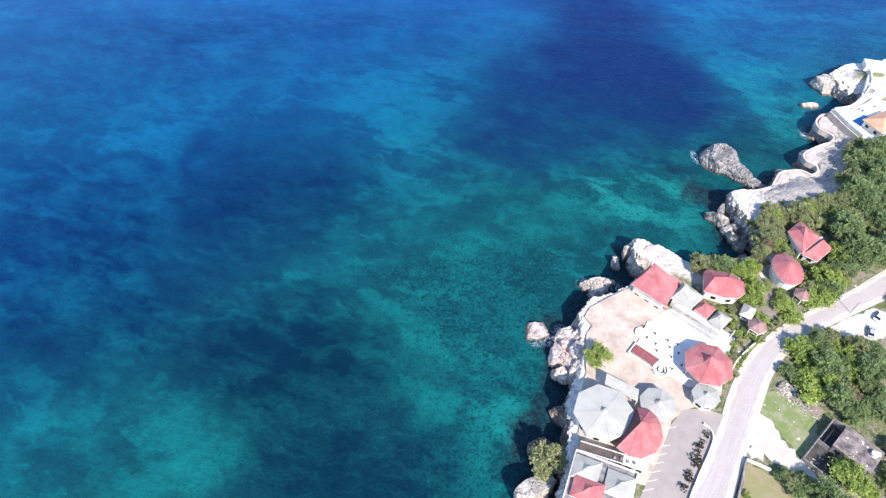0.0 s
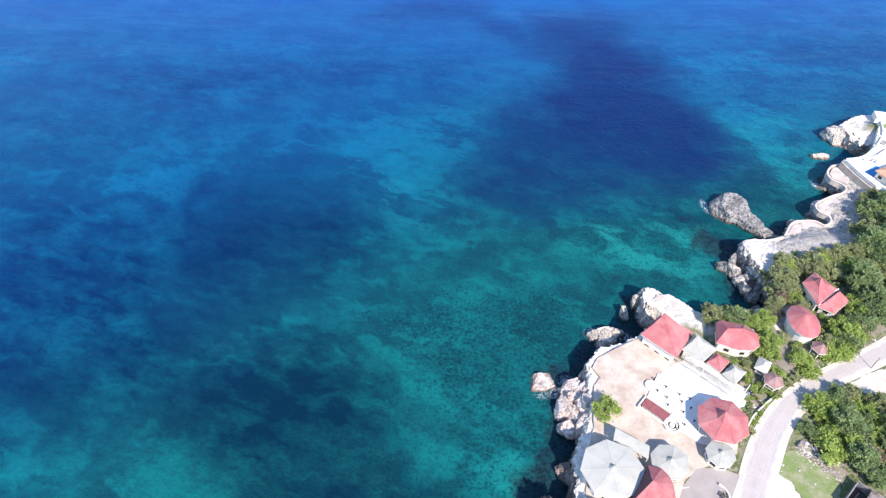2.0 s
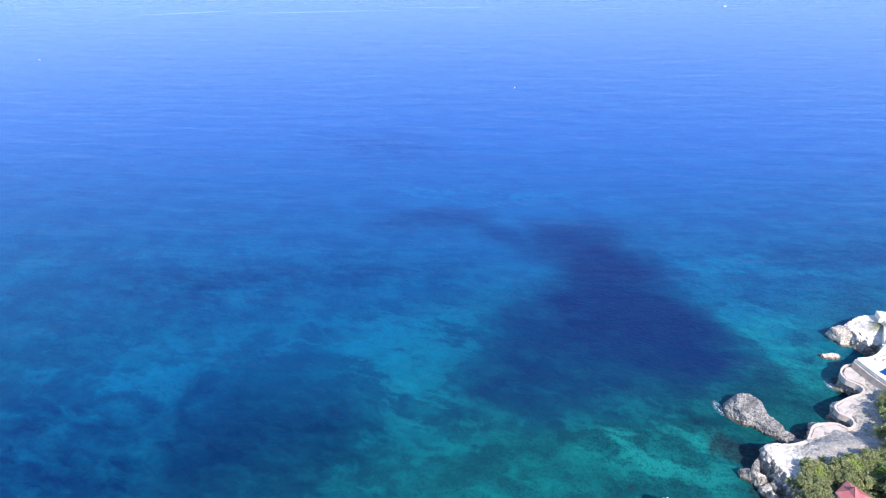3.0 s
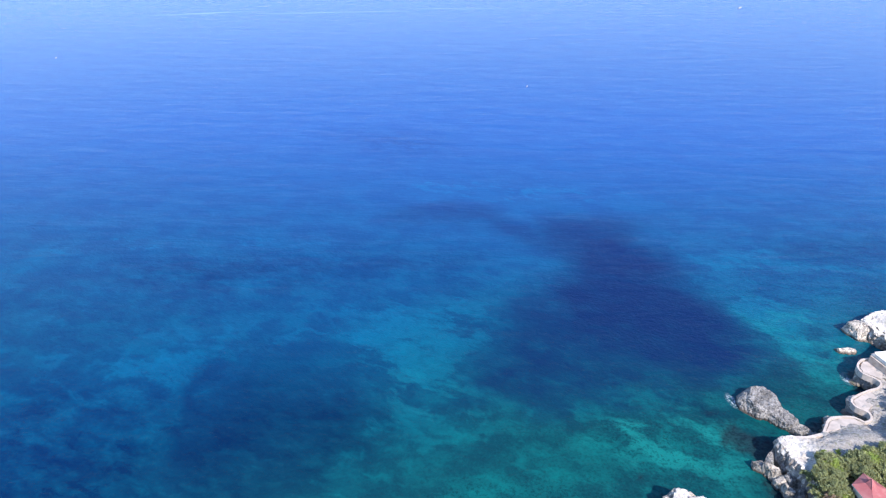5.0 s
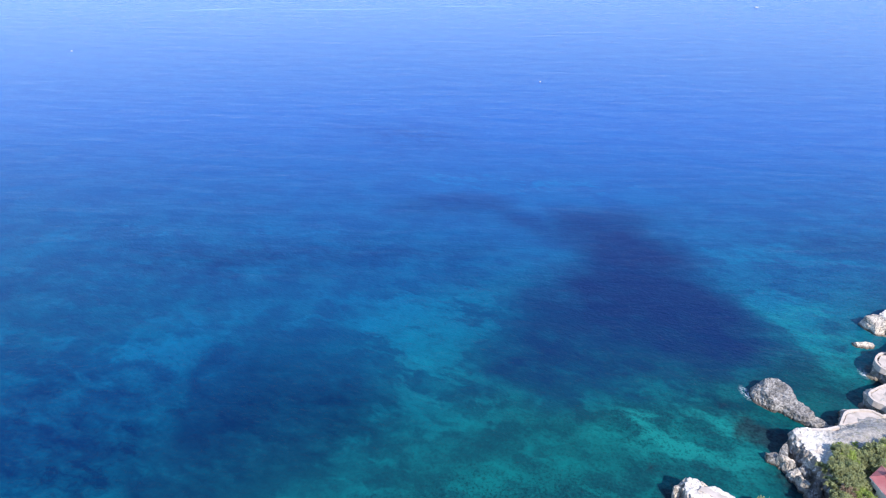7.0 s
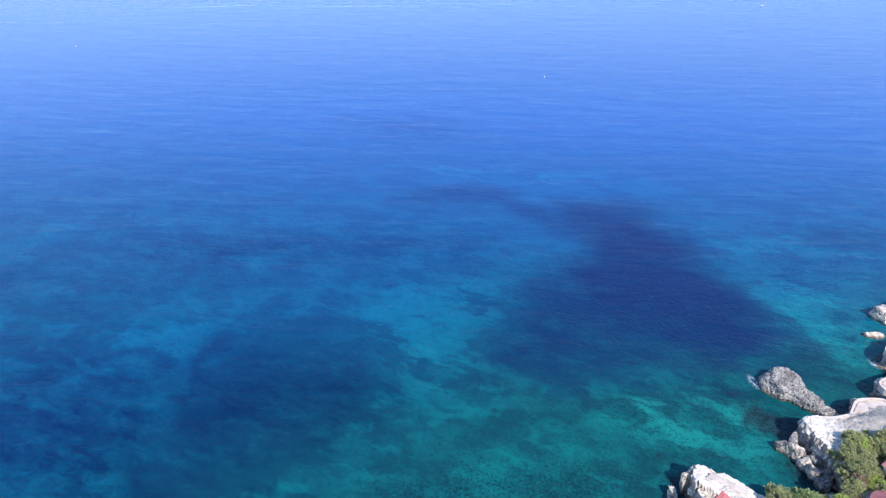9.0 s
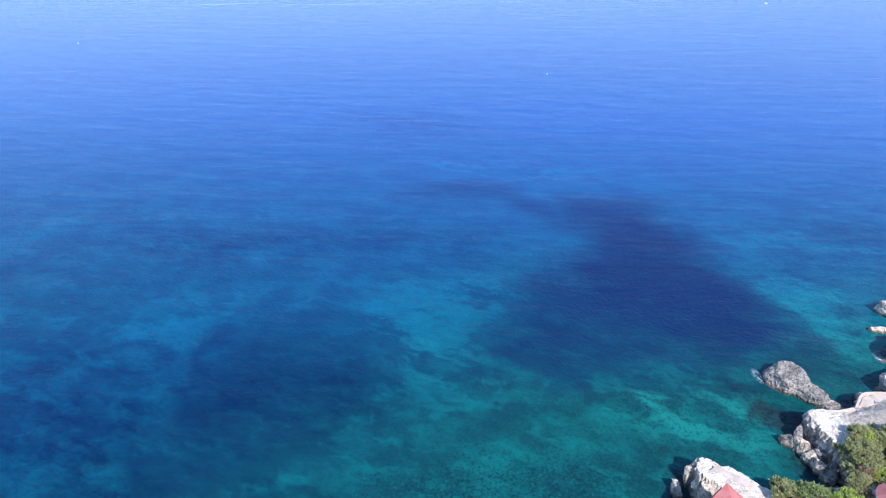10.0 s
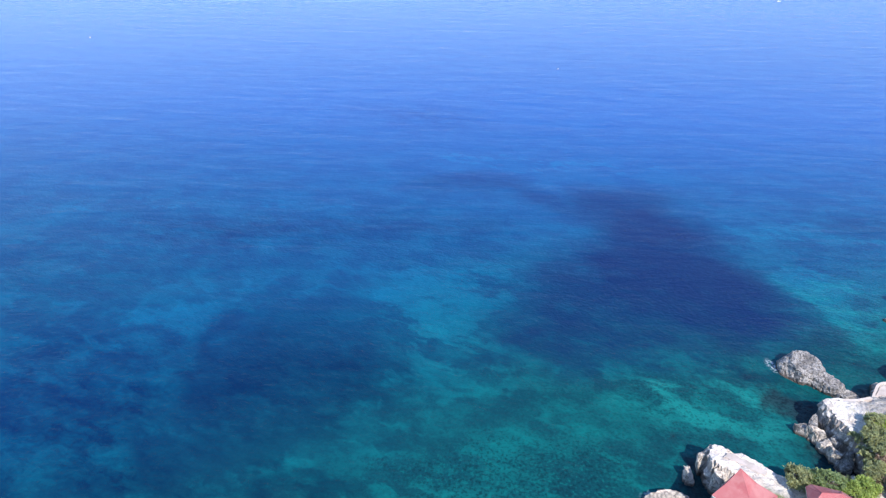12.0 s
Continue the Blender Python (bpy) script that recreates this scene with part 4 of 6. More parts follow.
# ---- trees and shrubs ----
def leaf_mass(count, clumps, size, seed, up=0.9):
    """Many small leaf sprays round the clump centres (x, y, z, r), as one mesh's vertices and faces."""
    rng = np.random.default_rng(seed)
    clumps = np.array(clumps)
    weight = clumps[:, 3] ** 1.7
    pick = rng.choice(len(clumps), count, p=weight / weight.sum())
    way = rng.normal(size=(count, 3))
    way /= np.linalg.norm(way, axis=1)[:, None]
    way[:, 2] = np.where(way[:, 2] < -0.35, -way[:, 2], way[:, 2])
    r = clumps[pick, 3] * np.clip(np.abs(rng.normal(0.84, 0.42, count)), 0.1, 1.9)
    c = clumps[pick, :3] + way * r[:, None] * (1, 1, 0.8)
    a = way * 0.8 + (0, 0, 0.15) + rng.normal(scale=0.6, size=(count, 3))
    a /= np.linalg.norm(a, axis=1)[:, None]
    n = (0, 0, up) + way * 0.4 + rng.normal(scale=0.5, size=(count, 3))
    b = np.cross(n, a)
    b /= np.linalg.norm(b, axis=1)[:, None]
    s = size * rng.uniform(0.55, 1.4, count)[:, None]
    droop = np.cross(a, b) * s * 0.22
    v = np.stack([c - a * s, c - b * s * 0.5 + droop, c + a * s, c + b * s * 0.5 + droop], 1).reshape(-1, 3)
    f = np.arange(4 * count).reshape(-1, 4)
    return v, f


def limb(bm, a, b, r0, r1, n=6):
    a, b = Vector(a), Vector(b)
    d = (b - a).normalized()
    u = d.orthogonal().normalized()
    w = d.cross(u)
    rows = [[bm.verts.new(c + (u * math.cos(2 * math.pi * k / n) + w * math.sin(2 * math.pi * k / n)) * r) for k in range(n)] for c, r in ((a, r0), (b, r1))]
    for k in range(n):
        bm.faces.new((rows[0][k], rows[0][(k + 1) % n], rows[1][(k + 1) % n], rows[1][k]))
    bm.faces.new(rows[1])
    bm.faces.new(rows[0][::-1])


def make_tree(name, height, spread, leaf, count, size, seed, label, category, trunk=True):
    rng = random.Random(seed)
    root = thing(name, pose(0, 0, 0), label, category)
    clumps, bm = [], bmesh.new()
    fork = height * (0.35 if trunk else 0.06)
    if trunk:
        limb(bm, (0, 0, -0.4), (0.1, 0.05, fork), 0.05 * height, 0.035 * height, 8)
    for k in range(rng.randint(22, 28) if trunk else rng.randint(6, 9)):
        ang, reach = rng.uniform(0, 6.283), spread * math.sqrt(rng.uniform(0.02, 1.0)) * 0.92
        top = height * (1 - 0.42 * (reach / spread) ** 2) * rng.uniform(0.58, 1.0)
        r = spread * rng.choice((0.11, 0.14, 0.18, 0.22, 0.28, 0.34))
        c = (reach * math.cos(ang), reach * math.sin(ang), max(top - r * 0.6, r * 0.5))
        clumps.append((*c, r))
        limb(bm, (0.1, 0.05, fork * 0.95), (c[0] * 0.9, c[1] * 0.9, c[2]), 0.02 * height, 0.006 * height, 5)
    part("trunk", bm, BARK, root)
    v, f = leaf_mass(count, clumps, size, seed)
    data = bpy.data.meshes.new("crown")
    data.from_pydata(v.tolist(), [], f.tolist())
    data.materials.append(leaf)
    crown = new("crown", data)
    crown.parent = root
    return root


TREES = {
    "broad": make_tree("broadleaf_tree", 6.5, 4.0, LEAF_A, 3400, 0.40, 11, "dark green broadleaf tree with a dense rounded crown", "tree"),
    "tall": make_tree("broadleaf_tree", 8.5, 4.6, LEAF_A, 4200, 0.42, 23, "tall dark green broadleaf tree with an uneven crown", "tree"),
    "bright": make_tree("almond_tree", 5.5, 3.4, LEAF_B, 2900, 0.38, 35, "bright yellow-green tree with a loose crown", "tree"),
    "olive": make_tree("scrub_tree", 5.0, 3.2, LEAF_C, 3200, 0.32, 47, "olive green coastal scrub tree", "tree"),
    "dry": make_tree("dry_tree", 5.0, 2.8, LEAF_DRY, 1100, 0.36, 59, "half-bare brown tree with dry leaves", "tree"),
    "thorn": make_tree("thorn_bush", 2.2, 1.3, LEAF_DARK, 260, 0.22, 83, "dark half-bare thorn bush beside the parking lot", "shrub", trunk=False),
    "bush": make_tree("shrub", 2.0, 1.7, LEAF_B, 700, 0.30, 61, "low bright green shrub", "shrub", trunk=False),
    "scrub": make_tree("shrub", 1.8, 1.9, LEAF_C, 700, 0.28, 73, "low olive green seaside shrub", "shrub", trunk=False),
}
FIRST_USE = set()


def plant(kind, x, y, scale=1.0, turn=0.0, z=GROUND_Z):
    m = pose(x, y, z, 0, 0, turn) @ Matrix.Diagonal((scale, scale, scale * (0.9 + 0.2 * ((x * 7.3 + y * 3.1) % 1)), 1))
    if kind in FIRST_USE:
        return copy_thing(TREES[kind], m)
    FIRST_USE.add(kind)
    TREES[kind].matrix_basis = m
    return TREES[kind]


def ridge_bar(a, b, material, parent, w=0.16):
    return part("ridge_cap", beam(bmesh.new(), Vector(a) + Vector((0, 0, 0.02)), Vector(b) + Vector((0, 0, 0.02)), w, 0.07), material, parent)


def facet(verts, material, parent, thick=0.14, name="roof_panel"):
    """One roof plane as a slab."""
    bm = bmesh.new()
    top = [bm.verts.new(v) for v in verts]
    low = [bm.verts.new((v[0], v[1], v[2] - thick)) for v in verts]
    bm.faces.new(top)
    bm.faces.new(low[::-1])
    n = len(verts)
    for i in range(n):
        bm.faces.new((low[i], low[(i + 1) % n], top[(i + 1) % n], top[i]))
    return part(name, bm, material, parent)


def wall_ring(parent, outline, z0, z1, material, thick=0.25, openings=True, height=2.0):
    """Walls round an outline, each with a dark window or door opening set in a frame."""
    n = len(outline)
    for i in range(n):
        a, b = Vector(outline[i]), Vector(outline[(i + 1) % n])
        d, length = (b - a).normalized(), (b - a).length
        side = Vector((-d.y, d.x))
        bm = bmesh.new()
        prism(bm, [tuple(a), tuple(b), tuple(b + side * thick), tuple(a + side * thick)], z0, z1)
        wall = part("wall", bm, material, parent)
        if not openings or length < 2.2:
            continue
        k = max(1, int(length / 3.2))
        for j in range(k):
            c = a + d * length * (j + 0.5) / k
            w = min(0.75, length / k * 0.3)
            for z in ([z0 + 1.0] if z1 - z0 < 6.5 else [z0 + 1.0, z0 + 3.9]):
                bm = bmesh.new()
                prism(bm, [tuple(c - d * w - side * 0.04), tuple(c + d * w - side * 0.04), tuple(c + d * w + side * 0.05), tuple(c - d * w + side * 0.05)], z, z + 1.25)
                part("window", bm, DARK, wall)


def posts(parent, outline, z0, z1, material, w=0.22):
    for x, y in outline:
        part("post", boxed(x - w / 2, y - w / 2, z0, x + w / 2, y + w / 2, z1), material, parent)


def cone_house(name, label, x, y, r, n, turn, eave, apex, material, wall="wall", base=GROUND_Z, lean=(0, 0), group="", peak=0.0):
    """A polygonal pavilion with one roof panel a side. Heights are above sea level."""
    root = thing(name, pose(x, y, base), label, "pavilion", group)
    ze, za = eave - base, apex - base
    rim = ring(n, r, turn)
    tip = (lean[0], lean[1], za)
    for i in range(n):
        a, b = rim[i], rim[(i + 1) % n]
        if peak:
            # a low skirt under a small steep crown
            k, zk = peak / r, ze + (za - ze) * 0.38
            u, v = ((a[0] * k, a[1] * k, zk), (b[0] * k, b[1] * k, zk))
            facet([(*a, ze), (*b, ze), v, u], material, root)
            facet([u, v, tip], material, root)
            ridge_bar((*a, ze), u, material, root, 0.12)
            ridge_bar(u, tip, material, root, 0.12)
        else:
            facet([(*a, ze), (*b, ze), tip], material, root)
            ridge_bar((*a, ze), tip, material, root)
    bm = bmesh.new()
    for i in range(n):
        a, b = rim[i], rim[(i + 1) % n]
        beam(bm, (a[0] * 0.99, a[1] * 0.99, ze - 0.2), (b[0] * 0.99, b[1] * 0.99, ze - 0.2), 0.12, 0.3)
    part("fascia", bm, WHITE, root)
    inner = [(px * 0.86, py * 0.86) for px, py in rim]
    if wall == "wall":
        wall_ring(root, inner, 0, ze - 0.1, WHITE)
    else:
        posts(root, inner, 0, ze - 0.1, WHITE)
        bm = bmesh.new()
        for i in range(n):
            beam(bm, (*inner[i], 1.0), (*inner[(i + 1) % n], 1.0), 0.08, 0.1)
        part("rail", bm, WHITE, root)
    return root


def hip_house(name, label, x, y, length, width, turn, eave, rise, material, base=GROUND_Z, group="", ridge=None, over=0.7, peak=0.0):
    """A rectangular house with a hipped roof; ridge: the ridge's length (0 for a pyramid)."""
    root = thing(name, pose(x, y, base, 0, 0, turn), label, "house", group)
    ze = eave - base
    hl, hw = length / 2, width / 2
    rl = (max(length - width, 0) if ridge is None else ridge) / 2
    top = ze + rise
    c = [(-hl, -hw, ze), (hl, -hw, ze), (hl, hw, ze), (-hl, hw, ze)]
    a, b = (-rl, 0, top), (rl, 0, top)
    if peak:
        zk = ze + rise * 0.45
        s = [(math.copysign(peak, p[0]), math.copysign(peak, p[1]), zk) for p in c]
        a = b = (0, 0, top)
        for i in range(4):
            j = (i + 1) % 4
            facet([c[i], c[j], s[j], s[i]], material, root)
            facet([s[i], s[j], a], material, root)
            ridge_bar(s[i], a, material, root)
    elif rl > 0.05:
        for f in ([c[0], c[1], b, a], [c[1], c[2], b], [c[2], c[3], a, b], [c[3], c[0], a]):
            facet(f, material, root)
        ridge_bar(a, b, material, root)
    else:
        for i in range(4):
            facet([c[i], c[(i + 1) % 4], a], material, root)
    for i, e in enumerate(s if peak else (a, b, b, a)):
        ridge_bar(c[i], e, material, root)
    bm = bmesh.new()
    for i in range(4):
        p, q = c[i], c[(i + 1) % 4]
        beam(bm, (p[0] * 0.99, p[1] * 0.99, ze - 0.2), (q[0] * 0.99, q[1] * 0.99, ze - 0.2), 0.12, 0.3)
    part("fascia", bm, WHITE, root)
    wl_, ww_ = hl - over, hw - over
    wall_ring(root, [(-wl_, -ww_), (wl_, -ww_), (wl_, ww_), (-wl_, ww_)], 0, ze - 0.08, WHITE)
    return root


def poly_house(name, label, outline, eave, tips, material, base=GROUND_Z, shrink=0.85, gable=None, crown=0.0, kick=0.3):
    """A roof over an uneven outline; each eave corner runs to its nearest ridge tip.
    crown: the share of the plan under a small steep crown, which starts at the share kick of the rise."""
    cx, cy = (sum(p[k] for p in outline) / len(outline) for k in (0, 1))
    root = thing(name, pose(cx, cy, base), label, "house")
    rim = [(px - cx, py - cy, eave - base) for px, py in outline]
    tops = [(tx - cx, ty - cy, tz - base) for tx, ty, tz in tips]
    near = [min(tops, key=lambda t: (t[0] - p[0]) ** 2 + (t[1] - p[1]) ** 2) for p in rim]
    n = len(rim)
    if crown:
        tip = tops[0]
        neck = [(tip[0] + (p[0] - tip[0]) * crown, tip[1] + (p[1] - tip[1]) * crown, p[2] + (tip[2] - p[2]) * kick) for p in rim]
        for i in range(n):
            j = (i + 1) % n
            facet([rim[i], rim[j], neck[j], neck[i]], material, root)
            facet([neck[i], neck[j], tip], material, root, name="crown_panel")
            ridge_bar(rim[i], neck[i], material, root, 0.1)
            ridge_bar(neck[i], tip, material, root, 0.1)
    else:
        for i in range(n):
            j = (i + 1) % n
            # the gable side gets the shade-dark colour
            facet([rim[i], rim[j], near[j]] + ([near[i]] if near[i] != near[j] else []), SHADED_GABLE if i == gable else material, root, name="gable" if i == gable else "roof_panel")
            if n < 12:
                ridge_bar(rim[i], near[i], material, root, 0.1)
        if len(tops) > 1:
            ridge_bar(tops[0], tops[1], material, root)
    bm = bmesh.new()
    for i in range(n):
        p, q = rim[i], rim[(i + 1) % n]
        beam(bm, (p[0] * 0.99, p[1] * 0.99, p[2] - 0.2), (q[0] * 0.99, q[1] * 0.99, q[2] - 0.2), 0.12, 0.3)
    part("fascia", bm, WHITE, root)
    wall_ring(root, [(p[0] * shrink, p[1] * shrink) for p in rim], 0, eave - base - 0.08, WHITE)
    return root


cone_house("pavilion", "large octagonal pavilion with a white metal roof", 44.2, 76.6, 8.4, 8, 2, 14.8, 16.9, ROOF_WHITE, base=9.5, peak=1.1)
cone_house("pavilion", "octagonal grey-roofed pavilion beside the parking lot", 60, 79.6, 5.2, 8, 20, 13.6, 15.6, ROOF_GREY, wall="posts", peak=1.2)
poly_house("restaurant", "round red-roofed restaurant hall with a steep gable coloured dark as shade", [(46.1, 66.7), (48.9, 64.4), (52.3, 63.7), (56.1, 65.2), (57.9, 67.1), (59.0, 69.4), (59.2, 73.2), (58.6, 75.3), (57.0, 77.3), (53.7, 78.1)], 14.6, [(52.6, 71.8, 19.0)], ROOF_RED, gable=9)
cone_house("pavilion", "octagonal red-roofed bar pavilion on the white deck", 77, 91.6, 7.2, 8, 10, 14.4, 18.6, ROOF_RED, wall="posts", lean=(-0.5, 0.3), peak=2.1)
cone_house("pavilion", "small grey octagonal kiosk roof", 74.2, 82.4, 4.0, 8, 22, 13.2, 15.0, ROOF_GREY, peak=0.9)
poly_house("house", "large house with a red bell-crowned roof at the cliff edge", [(59.7, 120.1), (68.8, 111.6), (75.9, 121.3), (67.0, 127.4)], 14.4, [(66.6, 124.0, 20.1)], ROOF_RED, base=8.4, crown=0.44, kick=0.42)
poly_house("house", "grey bell-crowned wing with white walls", [(71.2, 115.0), (76.4, 110.7), (81.7, 115.3), (76.6, 121.0)], 14.4, [(75.6, 117.8, 17.7)], ROOF_GREY, crown=0.3, kick=0.3)
poly_house("house", "small red-roofed wing with white walls", [(77.5, 110.8), (80.6, 107.4), (84.4, 111.3), (81.3, 114.4)], 14.0, [(80.8, 111.9, 16.3)], ROOF_RED, crown=0.3, kick=0.3)
poly_house("house", "small grey bell-crowned wing with white walls", [(81.0, 107.0), (83.6, 103.3), (88.4, 107.7), (85.2, 110.5)], 13.8, [(84.4, 107.9, 16.2)], ROOF_GREY, crown=0.3, kick=0.3)
poly_house("house", "red-roofed villa with clipped corners", [(82.0, 117.6), (88.0, 115.0), (92.4, 114.9), (94.8, 116.6), (95.7, 121.0), (92.4, 124.5), (85.6, 126.1), (84.0, 125.2)], 14.4, [(85.5, 120.9, 17.2), (89.8, 120.6, 17.6)], ROOF_RED)
poly_house("villa", "oval red-roofed villa with white walls", [(111.3 + a, 126.2 + b) for a, b in ring(18, 4.8, 0, 6.4)], 14.6, [(111.2, 126.8, 17.4)], ROOF_RED)
poly_house("house", "red bell-crowned villa among trees", [(116.6, 142.2), (118.1, 132.6), (126.9, 139.7), (122.2, 146.8)], 14.6, [(121.0, 141.4, 18.0)], ROOF_RED, crown=0.28, kick=0.4)
poly_house("house", "lower red-roofed annex with a white barge board", [(118.9, 133.2), (122.9, 130.4), (129.9, 135.7), (128.2, 140.4)], 13.3, [(121.6, 134.4, 14.8), (127.2, 138.4, 14.8)], ROOF_RED)
white_barge = beam(bmesh.new(), (118.9, 133.4, 13.55), (128.2, 140.6, 13.55), 0.4, 0.3)
tagged(mesh_object("barge_board", white_barge, WHITE), "white barge board along the annex roof", "barge board")
cone_house("gazebo", "small weathered red-roofed gazebo", 114, 117.6, 2.7, 6, 0, 12.8, 14.4, ROOF_WEATHERED, wall="posts")
cone_house("gazebo", "small weathered red-roofed gazebo", 96, 105.8, 3.0, 6, 20, 12.8, 14.4, ROOF_WEATHERED, wall="posts")
hip_house("shed", "small shed with a white hipped roof", 94.6, 111.0, 5.0, 3.8, 55, 12.8, 0.9, ROOF_WHITE)
hip_house("house", "grey hip-roofed guest block", 37.5, 61.0, 7.0, 6.4, -22, 14.0, 1.9, ROOF_GREY, peak=1.1)
hip_house("house", "red hip-roofed guest block", 37.0, 55.6, 8.0, 6.0, -22, 14.2, 1.9, ROOF_RED, peak=1.1)
hip_house("house", "grey hip-roofed guest block", 45.5, 57.0, 7.4, 6.6, -22, 13.8, 1.9, ROOF_GREY, peak=1.1)
hip_house("house", "white-walled villa with an orange tile roof by the pool", 175.6, 201, 15, 9.5, 25, 13.5, 2.4, ROOF_ORANGE)

# ---- rocks ----
lobed_rock("islet", [(111.2, 191.8, 0.2, 7.6, 8.0, 7.6, 20), (115.8, 184.4, 0.0, 4.4, 7.0, 5.8, 35), (120.2, 178.0, -0.2, 3.4, 5.2, 4.2, 35)], 1, "large pitted grey limestone islet in the sea", material=GREY_ROCK, rough=1.0, worn=0.5)
lobed_rock("sea_rock", [(53.4, 129.8, 0, 6.6, 2.6, 4.4, 14), (52.8, 126.8, 0, 5.6, 2.6, 3.2, 28)], 9, "pale cleft rock with a brown lower ledge", rough=0.6)
BOULDERS = "boulders at the cliff foot"
for k, (x, y, z, rx, ry, rz, turn, label) in enumerate([
        (160.5, 227, 0, 4.4, 2.4, 2.2, 0, "small low rock awash offshore"),
        (30.3, 111.6, 0, 4.3, 3.6, 2.6, 10, "low pink-brown rock awash near the cliff"),
        (60.6, 137.6, 0, 1.6, 2.2, 4.8, 10, "pale upright rock at the cape"),
        (39.6, 100.6, 0, 4.6, 9.6, 4.8, 8, "pink-white limestone boulder at the cliff foot"),
        (39.4, 107.4, 1, 4.4, 3.6, 6.4, 20, "pink-white limestone boulder at the cliff foot"),
        (36.8, 100.8, 1, 3.8, 3.5, 5.4, -10, "pink-white limestone boulder at the cliff foot"),
        (42.4, 105.2, 3, 2.5, 3.0, 6.6, 0, "pink-white limestone boulder at the cliff foot"),
        (41.6, 99.6, 3, 2.4, 4.2, 6.4, 10, "pink-white limestone boulder at the cliff foot"),
        (38.6, 97.8, 2, 2.4, 2.0, 4.6, 40, "pink-white limestone boulder at the cliff foot"),
        (39.6, 103.8, 2, 2.6, 2.0, 5.0, -15, "pink-white limestone boulder at the cliff foot"),
        (36.7, 95.0, 1, 3.1, 2.9, 5.0, 30, "pink-white limestone boulder at the cliff foot"),
        (40.6, 94.4, 3, 3.0, 3.0, 5.8, 0, "pink-white limestone boulder at the cliff foot"),
        (44.2, 93.0, 4, 3.4, 2.6, 6.0, 10, "pink-white limestone boulder at the cliff foot"),
        (34.0, 81.6, 0, 2.0, 3.6, 4.2, 20, "brown limestone boulder in the cliff shade"),
        (28.5, 72.4, 0, 5.0, 2.6, 3.0, 25, "dark low ledge in the cliff shade"),
        (25.4, 59.0, 2, 6.4, 4.2, 6.6, 38, "white-topped limestone stack below the guest block"),
        (99.8, 160.4, 0, 2.1, 2.0, 4.0, 20, "grey boulder under the cliff"),
        (102.6, 157.2, 0, 2.0, 3.0, 6.2, 28, "pale tan slab leaning on the cliff"),
        (103.2, 153.2, 0, 1.8, 2.2, 5.0, 10, "pale tan slab leaning on the cliff"),
        (104.4, 149.6, 0, 1.7, 2.8, 5.6, 16, "pale tan slab leaning on the cliff"),
        (105.6, 153.6, 0, 1.5, 2.0, 7.0, 30, "grey boulder under the cliff"),
        (105.6, 145.6, 0, 1.6, 2.4, 4.2, 22, "grey boulder under the cliff"),
        (107.6, 147.4, 0, 1.6, 2.2, 6.6, 0, "grey boulder under the cliff"),
        (106.4, 142.0, 0, 1.5, 1.6, 2.4, 22, "grey boulder under the cliff"),
        (103.4, 162.0, 1, 1.6, 2.8, 5.0, -30, "grey boulder under the cliff"),
        (106.4, 165.2, 5, 2.0, 1.6, 4.2, 25, "pale rim stone on the cape"),
        (106.4, 160.0, 4, 1.3, 2.8, 4.6, 12, "grey boulder under the cliff"),
        (107.4, 154.0, 4, 1.2, 2.2, 4.4, 16, "pale rim stone on the cape"),
        (66.4, 142.6, 6.5, 2.0, 1.3, 2.6, -10, "pale rim stone on the cape"),
        (71.0, 142.0, 6.5, 2.6, 1.2, 2.5, -20, "pale rim stone on the cape"),
        (74.4, 139.6, 7, 2.0, 1.1, 2.4, -35, "pale rim stone on the cape"),
        (78.4, 136.6, 7, 2.6, 1.0, 2.3, -38, "pale rim stone on the cape"),
        (123.4, 174.2, 0, 2.6, 2.2, 4.0, 0, "grey boulder under the cliff"),
        (134.4, 183.6, 0, 3.4, 2.2, 3.2, -20, "brown rock awash below the wall"),
        (137.8, 181.0, 0, 1.8, 1.6, 4.4, 10, "white boulder below the wall"),
        (171.5, 240.0, 1, 5.0, 6.0, 6.5, 20, "white limestone head at the far cape"),
        (180.5, 246.5, 1, 4.0, 3.0, 6.0, 0, "grey pitted rock on the far cape"),
        (44.6, 112.2, 4, 2.6, 3.8, 6.4, -25, "pale buttress below the terrace"),
        (64.4, 141.6, 3, 1.8, 1.8, 5.2, 10, "pale boulder on the cape"),
        (67.2, 134.0, 3, 2.6, 1.5, 5.6, -35, "pale boulder on the cape"),
        (68.8, 141.6, 5, 2.8, 1.6, 4.4, -15, "pale boulder on the cape"),
        # dark boulders added to deepen the shade below the pavilion
        (36.6, 79.6, 3, 2.4, 3.2, 5.0, 10, "brown limestone boulder in the cliff shade"),
        (36.0, 74.2, 3, 2.4, 3.0, 5.4, -10, "brown limestone boulder in the cliff shade"),
        (35.0, 69.0, 3, 2.6, 3.0, 5.4, 15, "brown limestone boulder in the cliff shade"),
        (34.0, 63.4, 3, 2.6, 3.2, 5.6, 0, "brown limestone boulder in the cliff shade"),
        (38.0, 85.0, 3, 2.4, 2.8, 5.4, 20, "brown limestone boulder in the cliff shade"),
        (36.5, 107.8, 0, 1.8, 1.4, 1.8, -15, "small rock awash at the cliff foot")]):
    grow_by = 1.04
    lobed_rock("boulder" if k > 2 else "sea_rock", [(x, y, z, rx * grow_by, ry * grow_by, rz * 1.08, turn)], k + 2, label, BOULDERS if k > 2 else "",
               GREY_ROCK if "grey" in label else PINK_ROCK if "pink" in label else SHADED_BROWN_ROCK if "shade" in label else None, 0.35 if k > 2 else 0.7)


